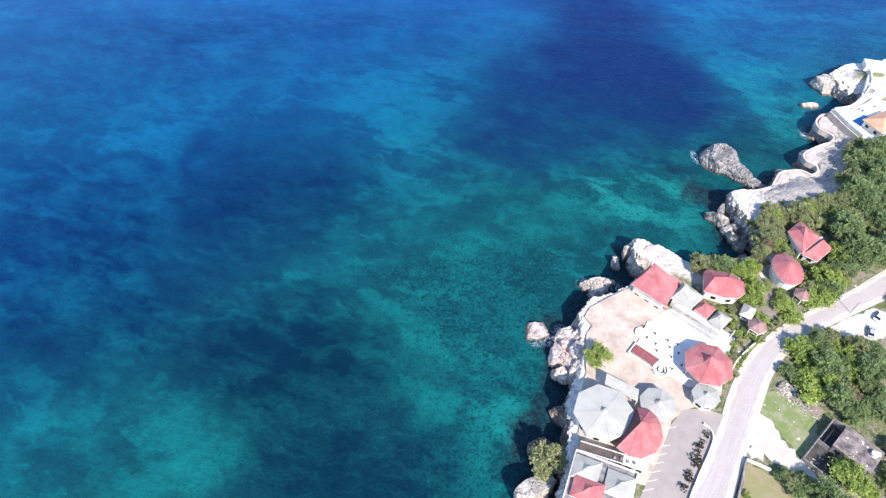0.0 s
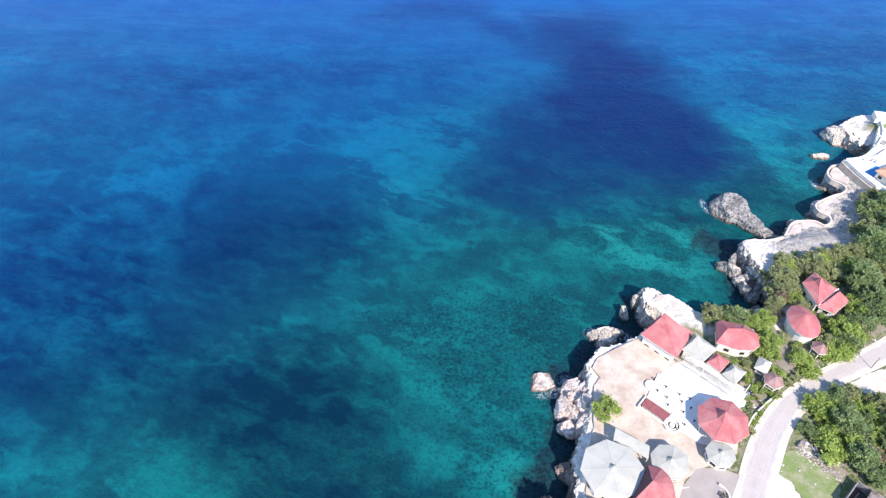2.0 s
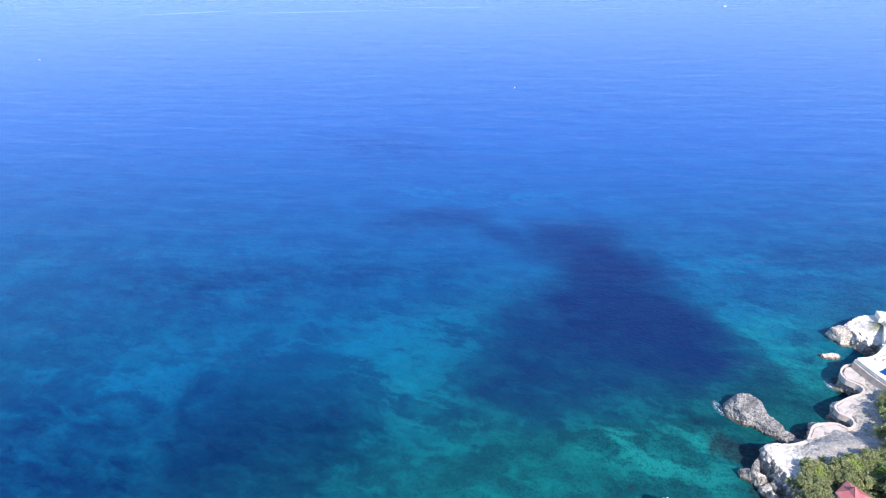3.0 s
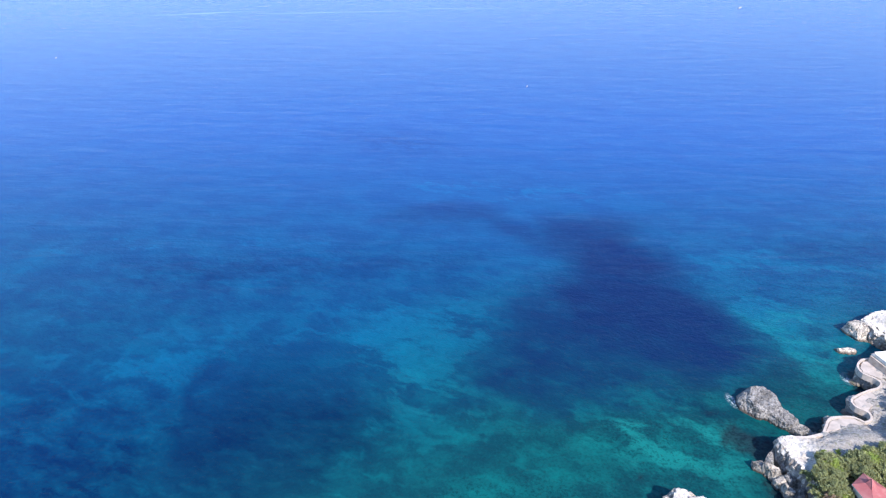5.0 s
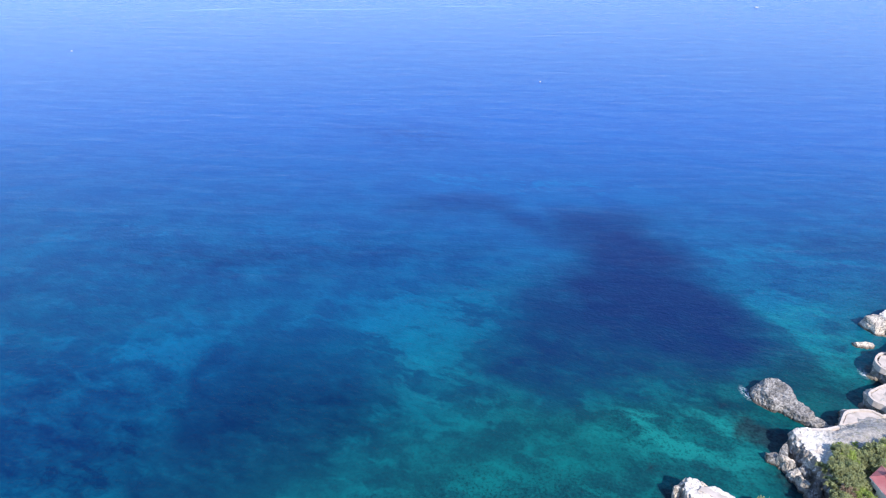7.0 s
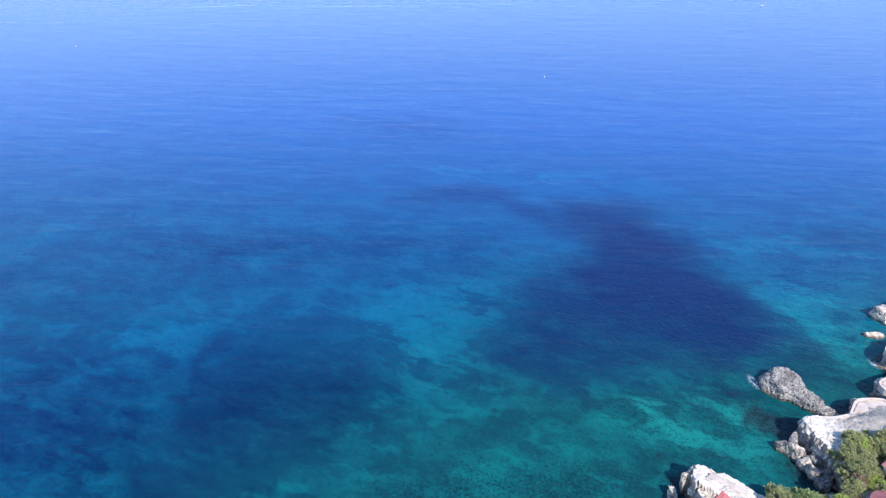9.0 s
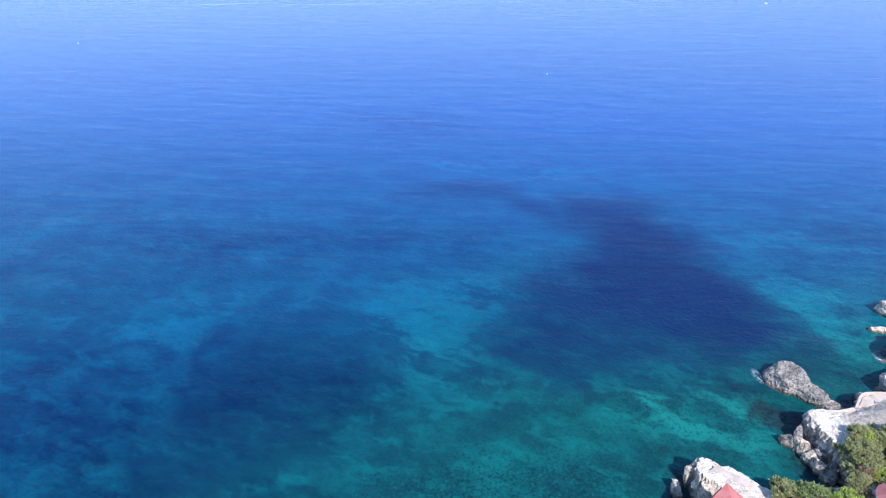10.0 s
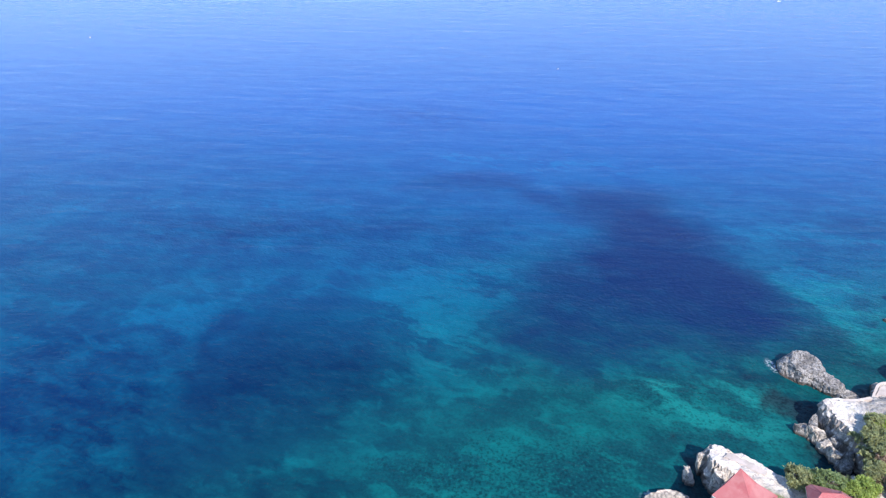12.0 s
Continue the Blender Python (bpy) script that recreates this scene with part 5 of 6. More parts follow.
def rubble(name, label, x0, y0, x1, y1, width, count, seed, z=GROUND_Z):
    """Loose stones along a line."""
    rng = random.Random(seed)
    bm = bmesh.new()
    for _ in range(count):
        t, o = rng.random(), rng.gauss(0, width / 2)
        d = Vector((x1 - x0, y1 - y0)).normalized()
        c = Vector((x0 + (x1 - x0) * t - d.y * o, y0 + (y1 - y0) * t + d.x * o, z))
        r = rng.uniform(0.12, 0.42)
        made = bmesh.ops.create_icosphere(bm, subdivisions=1, radius=r)["verts"]
        for v in made:
            v.co = Vector((v.co.x * rng.uniform(0.8, 1.4), v.co.y * rng.uniform(0.8, 1.4), v.co.z * 0.7)) + c
    return tagged(mesh_object(name, bm, LIMESTONE), label, "stones", kind="stuff")


def build_stub(x, y, turn, size, label):
    """The broken corner of a vanished house."""
    root = thing("ruined_wall", pose(x, y, 9.95, 0, 0, turn), label, "wall")
    rng = random.Random(int(x * 10))
    for k in range(5):
        part("wall_stump", boxed(k * size, -0.25, 0, (k + 1) * size - 0.03, 0.25 + rng.uniform(-0.05, 0.1), rng.uniform(0.4, 1.9)), WHITE if k % 2 else CONCRETE, root)
    for k in range(3):
        part("wall_stump", boxed(-0.25, -(k + 1) * size, 0, 0.25, -k * size - 0.28, rng.uniform(0.3, 1.2)), CONCRETE, root)


build_stub(99.0, 88.2, -46, 0.9, "pale broken wall corner among rubble")
build_stub(104.2, 83.0, -40, 0.7, "low broken wall corner among rubble")
build_stub(101.4, 86.0, 30, 1.1, "pale broken wall corner among rubble")
rubble("rubble", "heap of pale broken limestone and wall pieces", 98, 87.5, 104, 80.5, 2.0, 130, 25)
rubble("rubble", "heap of pale broken limestone beside the lawn", 97, 86, 106, 78, 2.6, 70, 5)
rubble("rubble", "scattered pale stones on the lawn", 92, 82, 100, 66, 5.0, 22, 6)
rubble("rubble", "loose stones beside the driveway", 99, 66, 112, 56, 2.4, 40, 7)
rubble("rubble", "pale stones along the road verge", 104, 108.5, 134, 123, 1.4, 60, 8)


# ---- walls and paved edges ----
def wall_line(name, label, points, width, z0, z1, material, step=1.2, group=""):
    pts = smooth_line(points, step)
    left, right = [], []
    for i, p in enumerate(pts):
        d = (pts[min(i + 1, len(pts) - 1)] - pts[max(i - 1, 0)]).normalized()
        s = Vector((-d.y, d.x)) * width / 2
        left.append(tuple(p + s))
        right.append(tuple(p - s))
    return tagged(mesh_object(name, strip(left, right, z0, z1), material), label, "wall", group)


wall_line("winding_wall", "smooth pinkish-white winding wall along the cliff edge", [(122.5, 169.2), (125.5, 173.7), (129.1, 178.4), (133, 179.6), (138.1, 179.6), (140.5, 177.4), (143.6, 179), (144.4, 182.3),
          (141.5, 185.1), (141.7, 188.8), (145.8, 191.8), (151.1, 194.5), (154.8, 195.9), (157.4, 198.8), (156.2, 201.8), (153.6, 204.1), (153.6, 208.3), (157.2, 212.6), (162.3, 214)], 0.75, 4.6, 7.0, PINK_WALL)
for bay in ([(142.0, 185.5), (142.2, 188.6), (146, 191.3), (151, 193.9), (151.5, 190.5), (148, 186.5), (144.6, 183)],
            [(154.1, 205), (154.3, 208), (157.6, 211.8), (162, 213.2), (163, 207), (159, 201.5)], [(124.5, 172), (129.6, 177.6), (133, 178.9), (138, 178.8), (139.4, 176), (131.5, 174)]):
    tagged(mesh_object("paved_bay", prism(bmesh.new(), ragged(bay, 0.25), 4.8, 6.72), PINK_PAVE), "pinkish paved bay inside the winding wall", "paving", kind="structure")
wall_line("cliff_path", "white path along the cliff top", [(108, 165.5), (112, 166.6), (116, 166.8), (121.5, 168.5)], 0.9, 6.5, 9.2, PINK_WALL)
wall_line("retaining_wall", "stained cream retaining wall below the villa terrace", [(165.4, 194.8), (162.4, 202), (159.6, 212.0)], 0.6, 4.5, 9.6, CREAM)
wall_line("low_wall", "low white wall between road and parking lot", [(62.5, 52.5), (65.2, 57), (68.5, 62), (71.6, 66.5), (74.2, 71), (74.0, 73.5), (72.6, 75.2)], 0.35, 9.8, 10.9, WHITE)
wall_line("low_wall", "low weathered garden wall beside the road", [(75.2, 53), (78.2, 58.6), (81.2, 64.8)], 0.4, 9.8, 11.2, CONCRETE)
wall_line("low_wall", "low white garden wall beside the driveway", [(81.4, 65.0), (84.2, 63.8), (87, 62.2)], 0.4, 9.8, 11.2, WHITE)
wall_line("low_wall", "white retaining wall beside the road bend", [(84.0, 90.5), (87.5, 95), (91.5, 98.5), (96, 102)], 0.4, 9.8, 11.0, WHITE)
wall_line("low_wall", "dark-edged deck kerb", [(57.3, 97.8), (63.9, 108.9)], 0.35, 9.8, 10.5, WHITE)
tagged(mesh_object("villa_terrace", prism(bmesh.new(), [(160, 212.5), (163, 202), (166, 195), (176, 191), (188, 196), (196, 214), (200, 232), (196, 246), (188, 248), (186, 238), (178, 224), (170, 215.5)], 7.5, 10.15), WHITE),
       "white paved villa terraces on the cliff", "terrace", kind="structure")
for pts in ([(161, 212.4), (166.4, 213.4), (171, 216), (178.4, 223), (184, 231), (187, 240)], [(166, 195.6), (163.4, 202), (160.6, 211.6)], [(176, 222), (181, 219), (188, 222)], [(181, 229), (186, 227.4), (193, 231)]):
    wall_line("terrace_wall", "white villa terrace wall", pts, 0.5, 9.5, 11.0, WHITE, group="villa terrace walls")


def build_pool():
    root = thing("swimming_pool", pose(169.6, 205.2, 10.15, 0, 0, 32), "blue swimming pool with a white rim", "pool")
    bm = bmesh.new()
    for a in ((-4.4, -2.6, 4.4, -2.1), (-4.4, 2.1, 4.4, 2.6), (-4.4, -2.1, -3.9, 2.1), (3.9, -2.1, 4.4, 2.1)):
        box(bm, a[0], a[1], -0.1, a[2], a[3], 0.22)
    part("rim", bm, WHITE, root)
    part("water_surface", boxed(-3.9, -2.1, -0.1, 3.9, 2.1, 0.12), POOL_BLUE, root)


build_pool()
for pts in ([(168, 212), (174, 214.5), (180, 219)], [(184.5, 240), (190, 239), (196, 241)], [(178, 213), (184, 214), (190, 212)], [(172, 210.5), (177, 212), (182, 210)]):
    wall_line("terrace_wall", "white villa terrace wall", pts, 0.45, 9.5, 11.4, WHITE, group="villa terrace walls")
for x, y, w, d, turn in ((171.5, 213.2, 3.0, 1.6, 35), (181.5, 224.5, 3.6, 2.0, 50), (190.5, 226, 4.0, 2.4, 20)):
    tagged(mesh_object("sunken_court", prism(bmesh.new(), [(x + a * math.cos(radians(turn)) - b * math.sin(radians(turn)), y + a * math.sin(radians(turn)) + b * math.cos(radians(turn)))
           for a, b in ((-w / 2, -d / 2), (w / 2, -d / 2), (w / 2, d / 2), (-w / 2, d / 2))], 10.0, 10.24), CONCRETE), "grey paved court on the villa terrace", "court")
for x, y, rx, ry, turn in ((189, 236, 3.0, 1.8, 30), (186, 219.5, 3.4, 1.8, 20)):
    tagged(mesh_object("planted_bed", prism(bmesh.new(), [(x + a, y + b) for a, b in ring(10, rx, turn, ry)], 10.0, 10.3), GREEN_TURF), "green planted bed on the villa terrace", "planting bed")


# ---- cafe deck ----
def build_bar():
    root = thing("bar_counter", pose(60.2, 96.4, 10.22, 0, 0, -41), "maroon-topped bar with a white surround", "bar")
    part("top", boxed(-3.7, -1.5, 0.9, 3.7, 1.5, 1.02), MAROON, root)
    part("body", boxed(-3.5, -1.3, 0, 3.5, 1.3, 0.9), WHITE, root)
    for y in (-2.1, 2.1):
        part("surround", boxed(-4.2, y - 0.22, 0, 4.2, y + 0.22, 0.7), WHITE, root)
    for x in (-4.2, 4.2):
        part("surround", boxed(x - 0.22, -2.3, 0, x + 0.22, 2.3, 0.7), WHITE, root)
    for k in range(7):
        part("bench", boxed(-3.6 + k * 1.05, -1.95, 0, -2.9 + k * 1.05, -1.6, 0.45), DARK_WOOD, root)


build_bar()


def build_tub():
    root = thing("spiral_stair", pose(64.0, 91.8, 10.2), "white spiral stair head with concentric rings", "stair")
    for r0, r1, h in ((2.3, 1.95, 0.9), (1.5, 1.2, 0.7)):
        bm = bmesh.new()
        a, b = ring(28, r0), ring(28, r1)
        low = [[bm.verts.new((*p, z)) for p in line] for line in (a, b) for z in (0, h)]
        for i in range(28):
            j = (i + 1) % 28
            bm.faces.new((low[0][i], low[0][j], low[1][j], low[1][i]))
            bm.faces.new((low[2][j], low[2][i], low[3][i], low[3][j]))
            bm.faces.new((low[1][i], low[1][j], low[3][j], low[3][i]))
            bm.faces.new((low[0][j], low[0][i], low[2][i], low[2][j]))
        part("ring_wall", bm, WHITE, root)
    part("well", prism(bmesh.new(), ring(24, 1.94), 0, 0.06), DARK_WOOD, root)
    part("newel", prism(bmesh.new(), ring(14, 0.75), 0, 0.8), WHITE, root)
    for k in range(11):
        a = 2 * math.pi * k / 12
        bm = bmesh.new()
        prism(bm, [(1.22 * math.cos(a), 1.22 * math.sin(a)), (1.94 * math.cos(a), 1.94 * math.sin(a)), (1.94 * math.cos(a + 0.4), 1.94 * math.sin(a + 0.4)), (1.22 * math.cos(a + 0.4), 1.22 * math.sin(a + 0.4))], 0.06, 0.1 + 0.06 * k)
        part("step", bm, CREAM, root)


build_tub()
tagged(mesh_object("round_planter", prism(bmesh.new(), [(60.6 + a, 104.6 + b) for a, b in ring(20, 1.7)], 10.0, 10.8), WHITE), "round white planter at the deck's edge", "planter")


def make_table():
    root = thing("cafe_table", pose(0, 0, 0), "small dark round cafe table on a pedestal", "table", "cafe tables on the deck")
    part("tabletop", prism(bmesh.new(), ring(12, 0.30), 0.70, 0.74), DARK_WOOD, root)
    part("pedestal", prism(bmesh.new(), ring(8, 0.05), 0.04, 0.70), DARK_WOOD, root)
    part("foot", prism(bmesh.new(), ring(10, 0.2), 0.0, 0.04), DARK_WOOD, root)
    return root


table = make_table()
spots = []
for i in range(7):
    for j in range(4):
        x, y = 62.0 + i * 3.1 - j * 0.2, 106.2 - i * 2.0 - j * 3.2
        spots.append((x + 0.5 * math.sin(i * 3.3 + j), y + 0.5 * math.cos(i * 1.7 + 2 * j)))
spots = [s for s in spots if math.hypot(s[0] - 77, s[1] - 91.6) > 5.8 and math.hypot(s[0] - 64, s[1] - 91.8) > 3.2 and math.hypot(s[0] - 60.2, s[1] - 96.4) > 3.6 and s[0] < 79 and s[1] > 90]
table.matrix_basis = pose(*spots[0], 10.22)
for s in spots[1:]:
    copy_thing(table, pose(*s, 10.22))


def build_barrel(x, y, label, paint):
    root = thing("barrel", pose(x, y, 10.1), label, "barrel")
    part("drum", prism(bmesh.new(), ring(14, 0.34), 0, 0.86), paint, root)
    for z in (0.02, 0.42, 0.82):
        part("hoop", prism(bmesh.new(), ring(14, 0.37), z, z + 0.06), CONCRETE, root)


build_barrel(89.6, 103.4, "blue plastic water barrel on the bank", POOL_BLUE)
build_barrel(90.5, 104.0, "pale water barrel on the bank", WHITE)


def build_fence(points, label):
    root = thing("picket_fence", pose(0, 0, 10.05), label, "fence")
    line = resample(points, 16)
    for a, b in zip(line, line[1:]):
        bm = bmesh.new()
        beam(bm, (*a, 0.8), (*b, 0.8), 0.06, 0.1)
        part("rail", bm, DARK_WOOD, root)
    for x, y in line:
        part("post", boxed(x - 0.07, y - 0.07, 0, x + 0.07, y + 0.07, 1.0), DARK_WOOD, root)


build_fence([(86.6, 103.6), (88.6, 102.2), (90.4, 100.0), (91.2, 97.0)], "dark weathered timber fence down the bank")


def build_cliff_stair():
    """Curved steps cut in the rock between the terrace and the boulders."""
    root = thing("cliff_stair", pose(43.8, 100.6, 0), "curved pale steps down from the terrace to the boulders", "stair")
    for k in range(6):
        r0, r1 = 1.0 + 0.42 * k, 1.0 + 0.42 * (k + 1)
        arc = [radians(140 + 8 * j) for j in range(11)]
        outline = [(r1 * math.cos(a), r1 * math.sin(a)) for a in arc] + [(r0 * math.cos(a), r0 * math.sin(a)) for a in reversed(arc)]
        part("step", prism(bmesh.new(), outline, 4.0, 10.0 - 0.24 * k), PINK_PAVE, root)


build_cliff_stair()


def build_pergola():
    root = thing("pergola", pose(70.6, 111.4, 10.2, 0, 0, -42.5), "white timber pergola along the guest wing", "pergola")
    length, width = 18.0, 2.3
    for y in (0, width):
        part("rail", boxed(0, y - 0.08, 2.7, length, y + 0.08, 2.92), WHITE, root)
        for k in range(7):
            part("post", boxed(k * 3 - 0.08, y - 0.08, 0, k * 3 + 0.08, y + 0.08, 2.7), WHITE, root)
    bm_shared = None
    for k in range(32):
        ob = part("slat", boxed(-0.07, -0.4, 2.92, 0.07, width + 0.4, 3.06), WHITE, root) if bm_shared is None else new("slat", bm_shared)
        bm_shared = ob.data
        ob.parent = root
        ob.location = (0.2 + k * 0.56, 0, 0)


build_pergola()


def build_balcony():
    """A white flat-roofed walkway between the pergola and the guest wing."""
    root = thing("balcony", pose(70.6, 111.4, 10.2, 0, 0, -42.5), "long white flat-roofed walkway in front of the guest wing", "balcony")
    part("slab", boxed(0.8, 2.75, 2.5, 18.4, 4.4, 2.75), WHITE, root)
    part("parapet", boxed(0.8, 2.75, 2.75, 18.4, 2.95, 3.3), WHITE, root)
    part("parapet", boxed(18.2, 2.95, 2.75, 18.4, 6.6, 3.3), WHITE, root)
    for k in range(8):
        part("post", boxed(1.0 + k * 2.42, 2.8, 0, 1.22 + k * 2.42, 3.0, 2.5), WHITE, root)


build_balcony()


def build_corridor():
    """Long white gallery between the pavilions and the guest block."""
    root = thing("gallery", pose(36.8, 67.6, 10.0, 0, 0, -18.5), "long white flat-roofed gallery with dark openings", "gallery")
    part("roof", boxed(0, -1.4, 3.0, 11.5, 1.4, 3.2), DARK_SLOT, root)
    part("roof", boxed(11.5, -1.4, 3.0, 18, 1.4, 3.25), WHITE, root)
    for k in range(4):
        part("roof_vent", boxed(9.0 + k * 1.7, -0.7 + 0.3 * (k % 2), 3.2, 9.6 + k * 1.7, -0.1 + 0.3 * (k % 2), 3.7), CONCRETE, root)
    part("parapet", boxed(0, 1.2, 3.25, 18, 1.4, 3.6), WHITE, root)
    part("parapet", boxed(0, -1.4, 3.25, 18, -1.2, 3.6), WHITE, root)
    wall = part("wall", boxed(0.2, -1.2, 0, 17.8, -0.95, 3.0), WHITE, root)
    for k in range(6):
        part("window", boxed(1.2 + k * 2.8, -1.24, 0.9, 2.8 + k * 2.8, -1.15, 2.4), DARK, wall)
    part("wall", boxed(0.2, 0.95, 0, 17.8, 1.2, 3.0), WHITE, root)


build_corridor()


def build_link_roof():
    """A lean-to whose high edge stands off the white pavilion."""
    root = thing("link_roof", pose(50.6, 84.2, 10.1), "grey sheet lean-to roof beside the white pavilion", "roof")
    corners = [(-4.6, 1.2, 3.9), (-3.7, 4.2, 4.7), (4.6, -0.9, 4.7), (3.7, -4.2, 3.9)]
    facet(corners, ROOF_GREY, root)
    for x, y, z in corners:
        part("post", boxed(x * 0.95 - 0.1, y * 0.95 - 0.1, 0, x * 0.95 + 0.1, y * 0.95 + 0.1, z - 0.1), WHITE, root)


build_link_roof()


def build_guest_block():
    root = thing("guest_building", pose(40.6, 57.6, 10.0, 0, 0, -22), "white flat-topped guest building under hipped roofs", "building")
    part("body", boxed(-7.8, -8.0, 0, 8.4, 6.2, 3.1), WHITE, root)
    for a in ((-8.0, -8.2, 8.6, -7.9), (-8.0, 6.1, 8.6, 6.4), (-8.0, -7.9, -7.7, 6.1), (8.3, -7.9, 8.6, 6.1)):
        part("parapet", boxed(a[0], a[1], 3.1, a[2], a[3], 3.8), WHITE, root)
    part("roof_deck", boxed(-7.7, -7.9, 3.1, 8.3, 6.1, 3.16), CONCRETE, root)
    for k in range(5):
        part("window", boxed(-6.4 + k * 3.0, 6.16, 0.9, -5.0 + k * 3.0, 6.24, 2.2), DARK, root)
        part("window", boxed(8.36, -6.8 + k * 2.6, 0.9, 8.44, -5.6 + k * 2.6, 2.2), DARK, root)
        part("window", boxed(-7.84, -6.8 + k * 2.6, 0.9, -7.76, -5.6 + k * 2.6, 2.2), DARK, root)


build_guest_block()


# ---- ruin beside the lawn ----
def build_ruin():
    root = thing("concrete_house", pose(110.8, 66.8, 10.0, 0, 0, -48), "derelict concrete house with a stained flat roof", "house")
    part("roof", boxed(-5.2, -4.0, 3.2, 5.2, 4.0, 3.5), RUIN_ROOF, root)
    part("parapet", boxed(-5.2, 3.7, 3.5, 5.2, 4.0, 3.75), RUIN_ROOF, root)
    wall_ring(root, [(-4.9, -3.7), (4.9, -3.7), (4.9, 3.7), (-4.9, 3.7)], 0, 3.2, CONCRETE)
    tank = part("water_tank", prism(bmesh.new(), [(3.4 + a, 1.4 + b) for a, b in ring(14, 0.9)], 3.5, 4.5), WHITE, root, "white plastic water tank")
    part("lid", prism(bmesh.new(), [(3.4 + a, 1.4 + b) for a, b in ring(10, 0.35)], 4.5, 4.6), WHITE, tank)
    rng = random.Random(4)
    for k in range(14):
        x, y, r = (rng.uniform(-1.5, 4.6), rng.uniform(2.2, 3.5), rng.uniform(0.2, 0.6)) if k < 8 else (rng.uniform(-4.6, 4.6), rng.uniform(-3.6, 3.4), rng.uniform(0.12, 0.3))
        part("debris", prism(bmesh.new(), [(x + a * rng.uniform(0.6, 1.3), y + b * rng.uniform(0.6, 1.3)) for a, b in ring(7, r)], 3.49, 3.56 + rng.uniform(0, 0.12)), WHITE, root)
    part("court_floor", boxed(-8.3, -11.5, 0.0, -4.9, 3.9, 0.12), COURT_SHADE, root)
    part("court_floor", boxed(-4.9, -11.5, 0.0, 2.0, -4.0, 0.12), COURT_SHADE, root)
    for a in ((-8.6, -11.8, -8.3, -4.0, 2.2), (-8.6, -4.0, -8.3, 1.0, 2.9), (-8.6, 1.0, -8.3, 4.2, 2.4), (-8.6, 3.9, -5.2, 4.2, 2.8), (-8.3, -11.8, -3.0, -11.5, 1.5), (-3.0, -11.8, 2.0, -11.5, 0.8),
              (-7.0, -3.2, -6.8, 2.0, 1.4), (-8.3, -4.2, -5.2, -4.0, 1.9)):
        part("broken_wall", boxed(a[0], a[1], 0, a[2], a[3], a[4]), CONCRETE, root)


build_ruin()


# ---- vehicles, pole and boats ----
def build_car(label, x, y, turn, paint):
    root = thing("car", pose(x, y, 10.12, 0, 0, turn), label, "car")
    bm = bmesh.new()
    side = [(-2.15, 0.35), (-2.15, 0.78), (-1.9, 0.92), (-0.6, 1.0), (1.2, 0.98), (2.05, 0.82), (2.18, 0.6), (2.18, 0.35)]
    for y0, y1 in ((-0.85, 0.85),):
        a = [bm.verts.new((px, y0, pz)) for px, pz in side]
        b = [bm.verts.new((px, y1, pz)) for px, pz in side]
        bm.faces.new(a)
        bm.faces.new(b[::-1])
        for i in range(len(side)):
            j = (i + 1) % len(side)
            bm.faces.new((a[j], a[i], b[i], b[j]))
    body = part("body", bm, paint, root)
    bm = bmesh.new()
    low = [bm.verts.new(c) for c in ((-1.7, -0.78, 0.95), (1.1, -0.78, 0.98), (1.1, 0.78, 0.98), (-1.7, 0.78, 0.95))]
    top = [bm.verts.new(c) for c in ((-1.2, -0.62, 1.44), (0.4, -0.62, 1.46), (0.4, 0.62, 1.46), (-1.2, 0.62, 1.44))]
    for i in range(4):
        j = (i + 1) % 4
        bm.faces.new((low[i], low[j], top[j], top[i]))
    bm.faces.new(top)
    part("windows", bm, GLASS_DARK, root)
    part("roof", boxed(-1.18, -0.62, 1.44, 0.38, 0.62, 1.49), paint, root)
    for wx in (-1.35, 1.35):
        for wy in (-0.82, 0.82):
            bm = bmesh.new()
            r = ring(14, 0.32)
            a = [bm.verts.new((wx + u, wy - 0.1, 0.32 + v)) for u, v in r]
            b = [bm.verts.new((wx + u, wy + 0.1, 0.32 + v)) for u, v in r]
            bm.faces.new(a)
            bm.faces.new(b[::-1])
            for i in range(14):
                bm.faces.new((a[i], a[(i + 1) % 14], b[(i + 1) % 14], b[i]))
            part("wheel", bm, RUBBER, root)
    for hy in (-0.6, 0.6):
        part("headlight", boxed(2.12, hy - 0.15, 0.6, 2.19, hy + 0.15, 0.74), WHITE, root)


build_car("silver car parked on the white forecourt", 131.4, 105.0, 62, CAR_PAINT)
build_car("white car parked on the forecourt under trees", 136.2, 110.6, 40, CAR_WHITE)


def build_pole():
    root = thing("utility_pole", pose(128.2, 112.4, 10.1), "slim timber utility pole beside the road", "pole")
    bm = bmesh.new()
    limb(bm, (0, 0, -0.3), (0, 0, 5.4), 0.12, 0.09, 8)
    part("pole", bm, BARK, root)
    part("lamp_arm", beam(bmesh.new(), (0, 0, 4.9), (0.9, 0.3, 5.3), 0.07), CONCRETE, root)


build_pole()


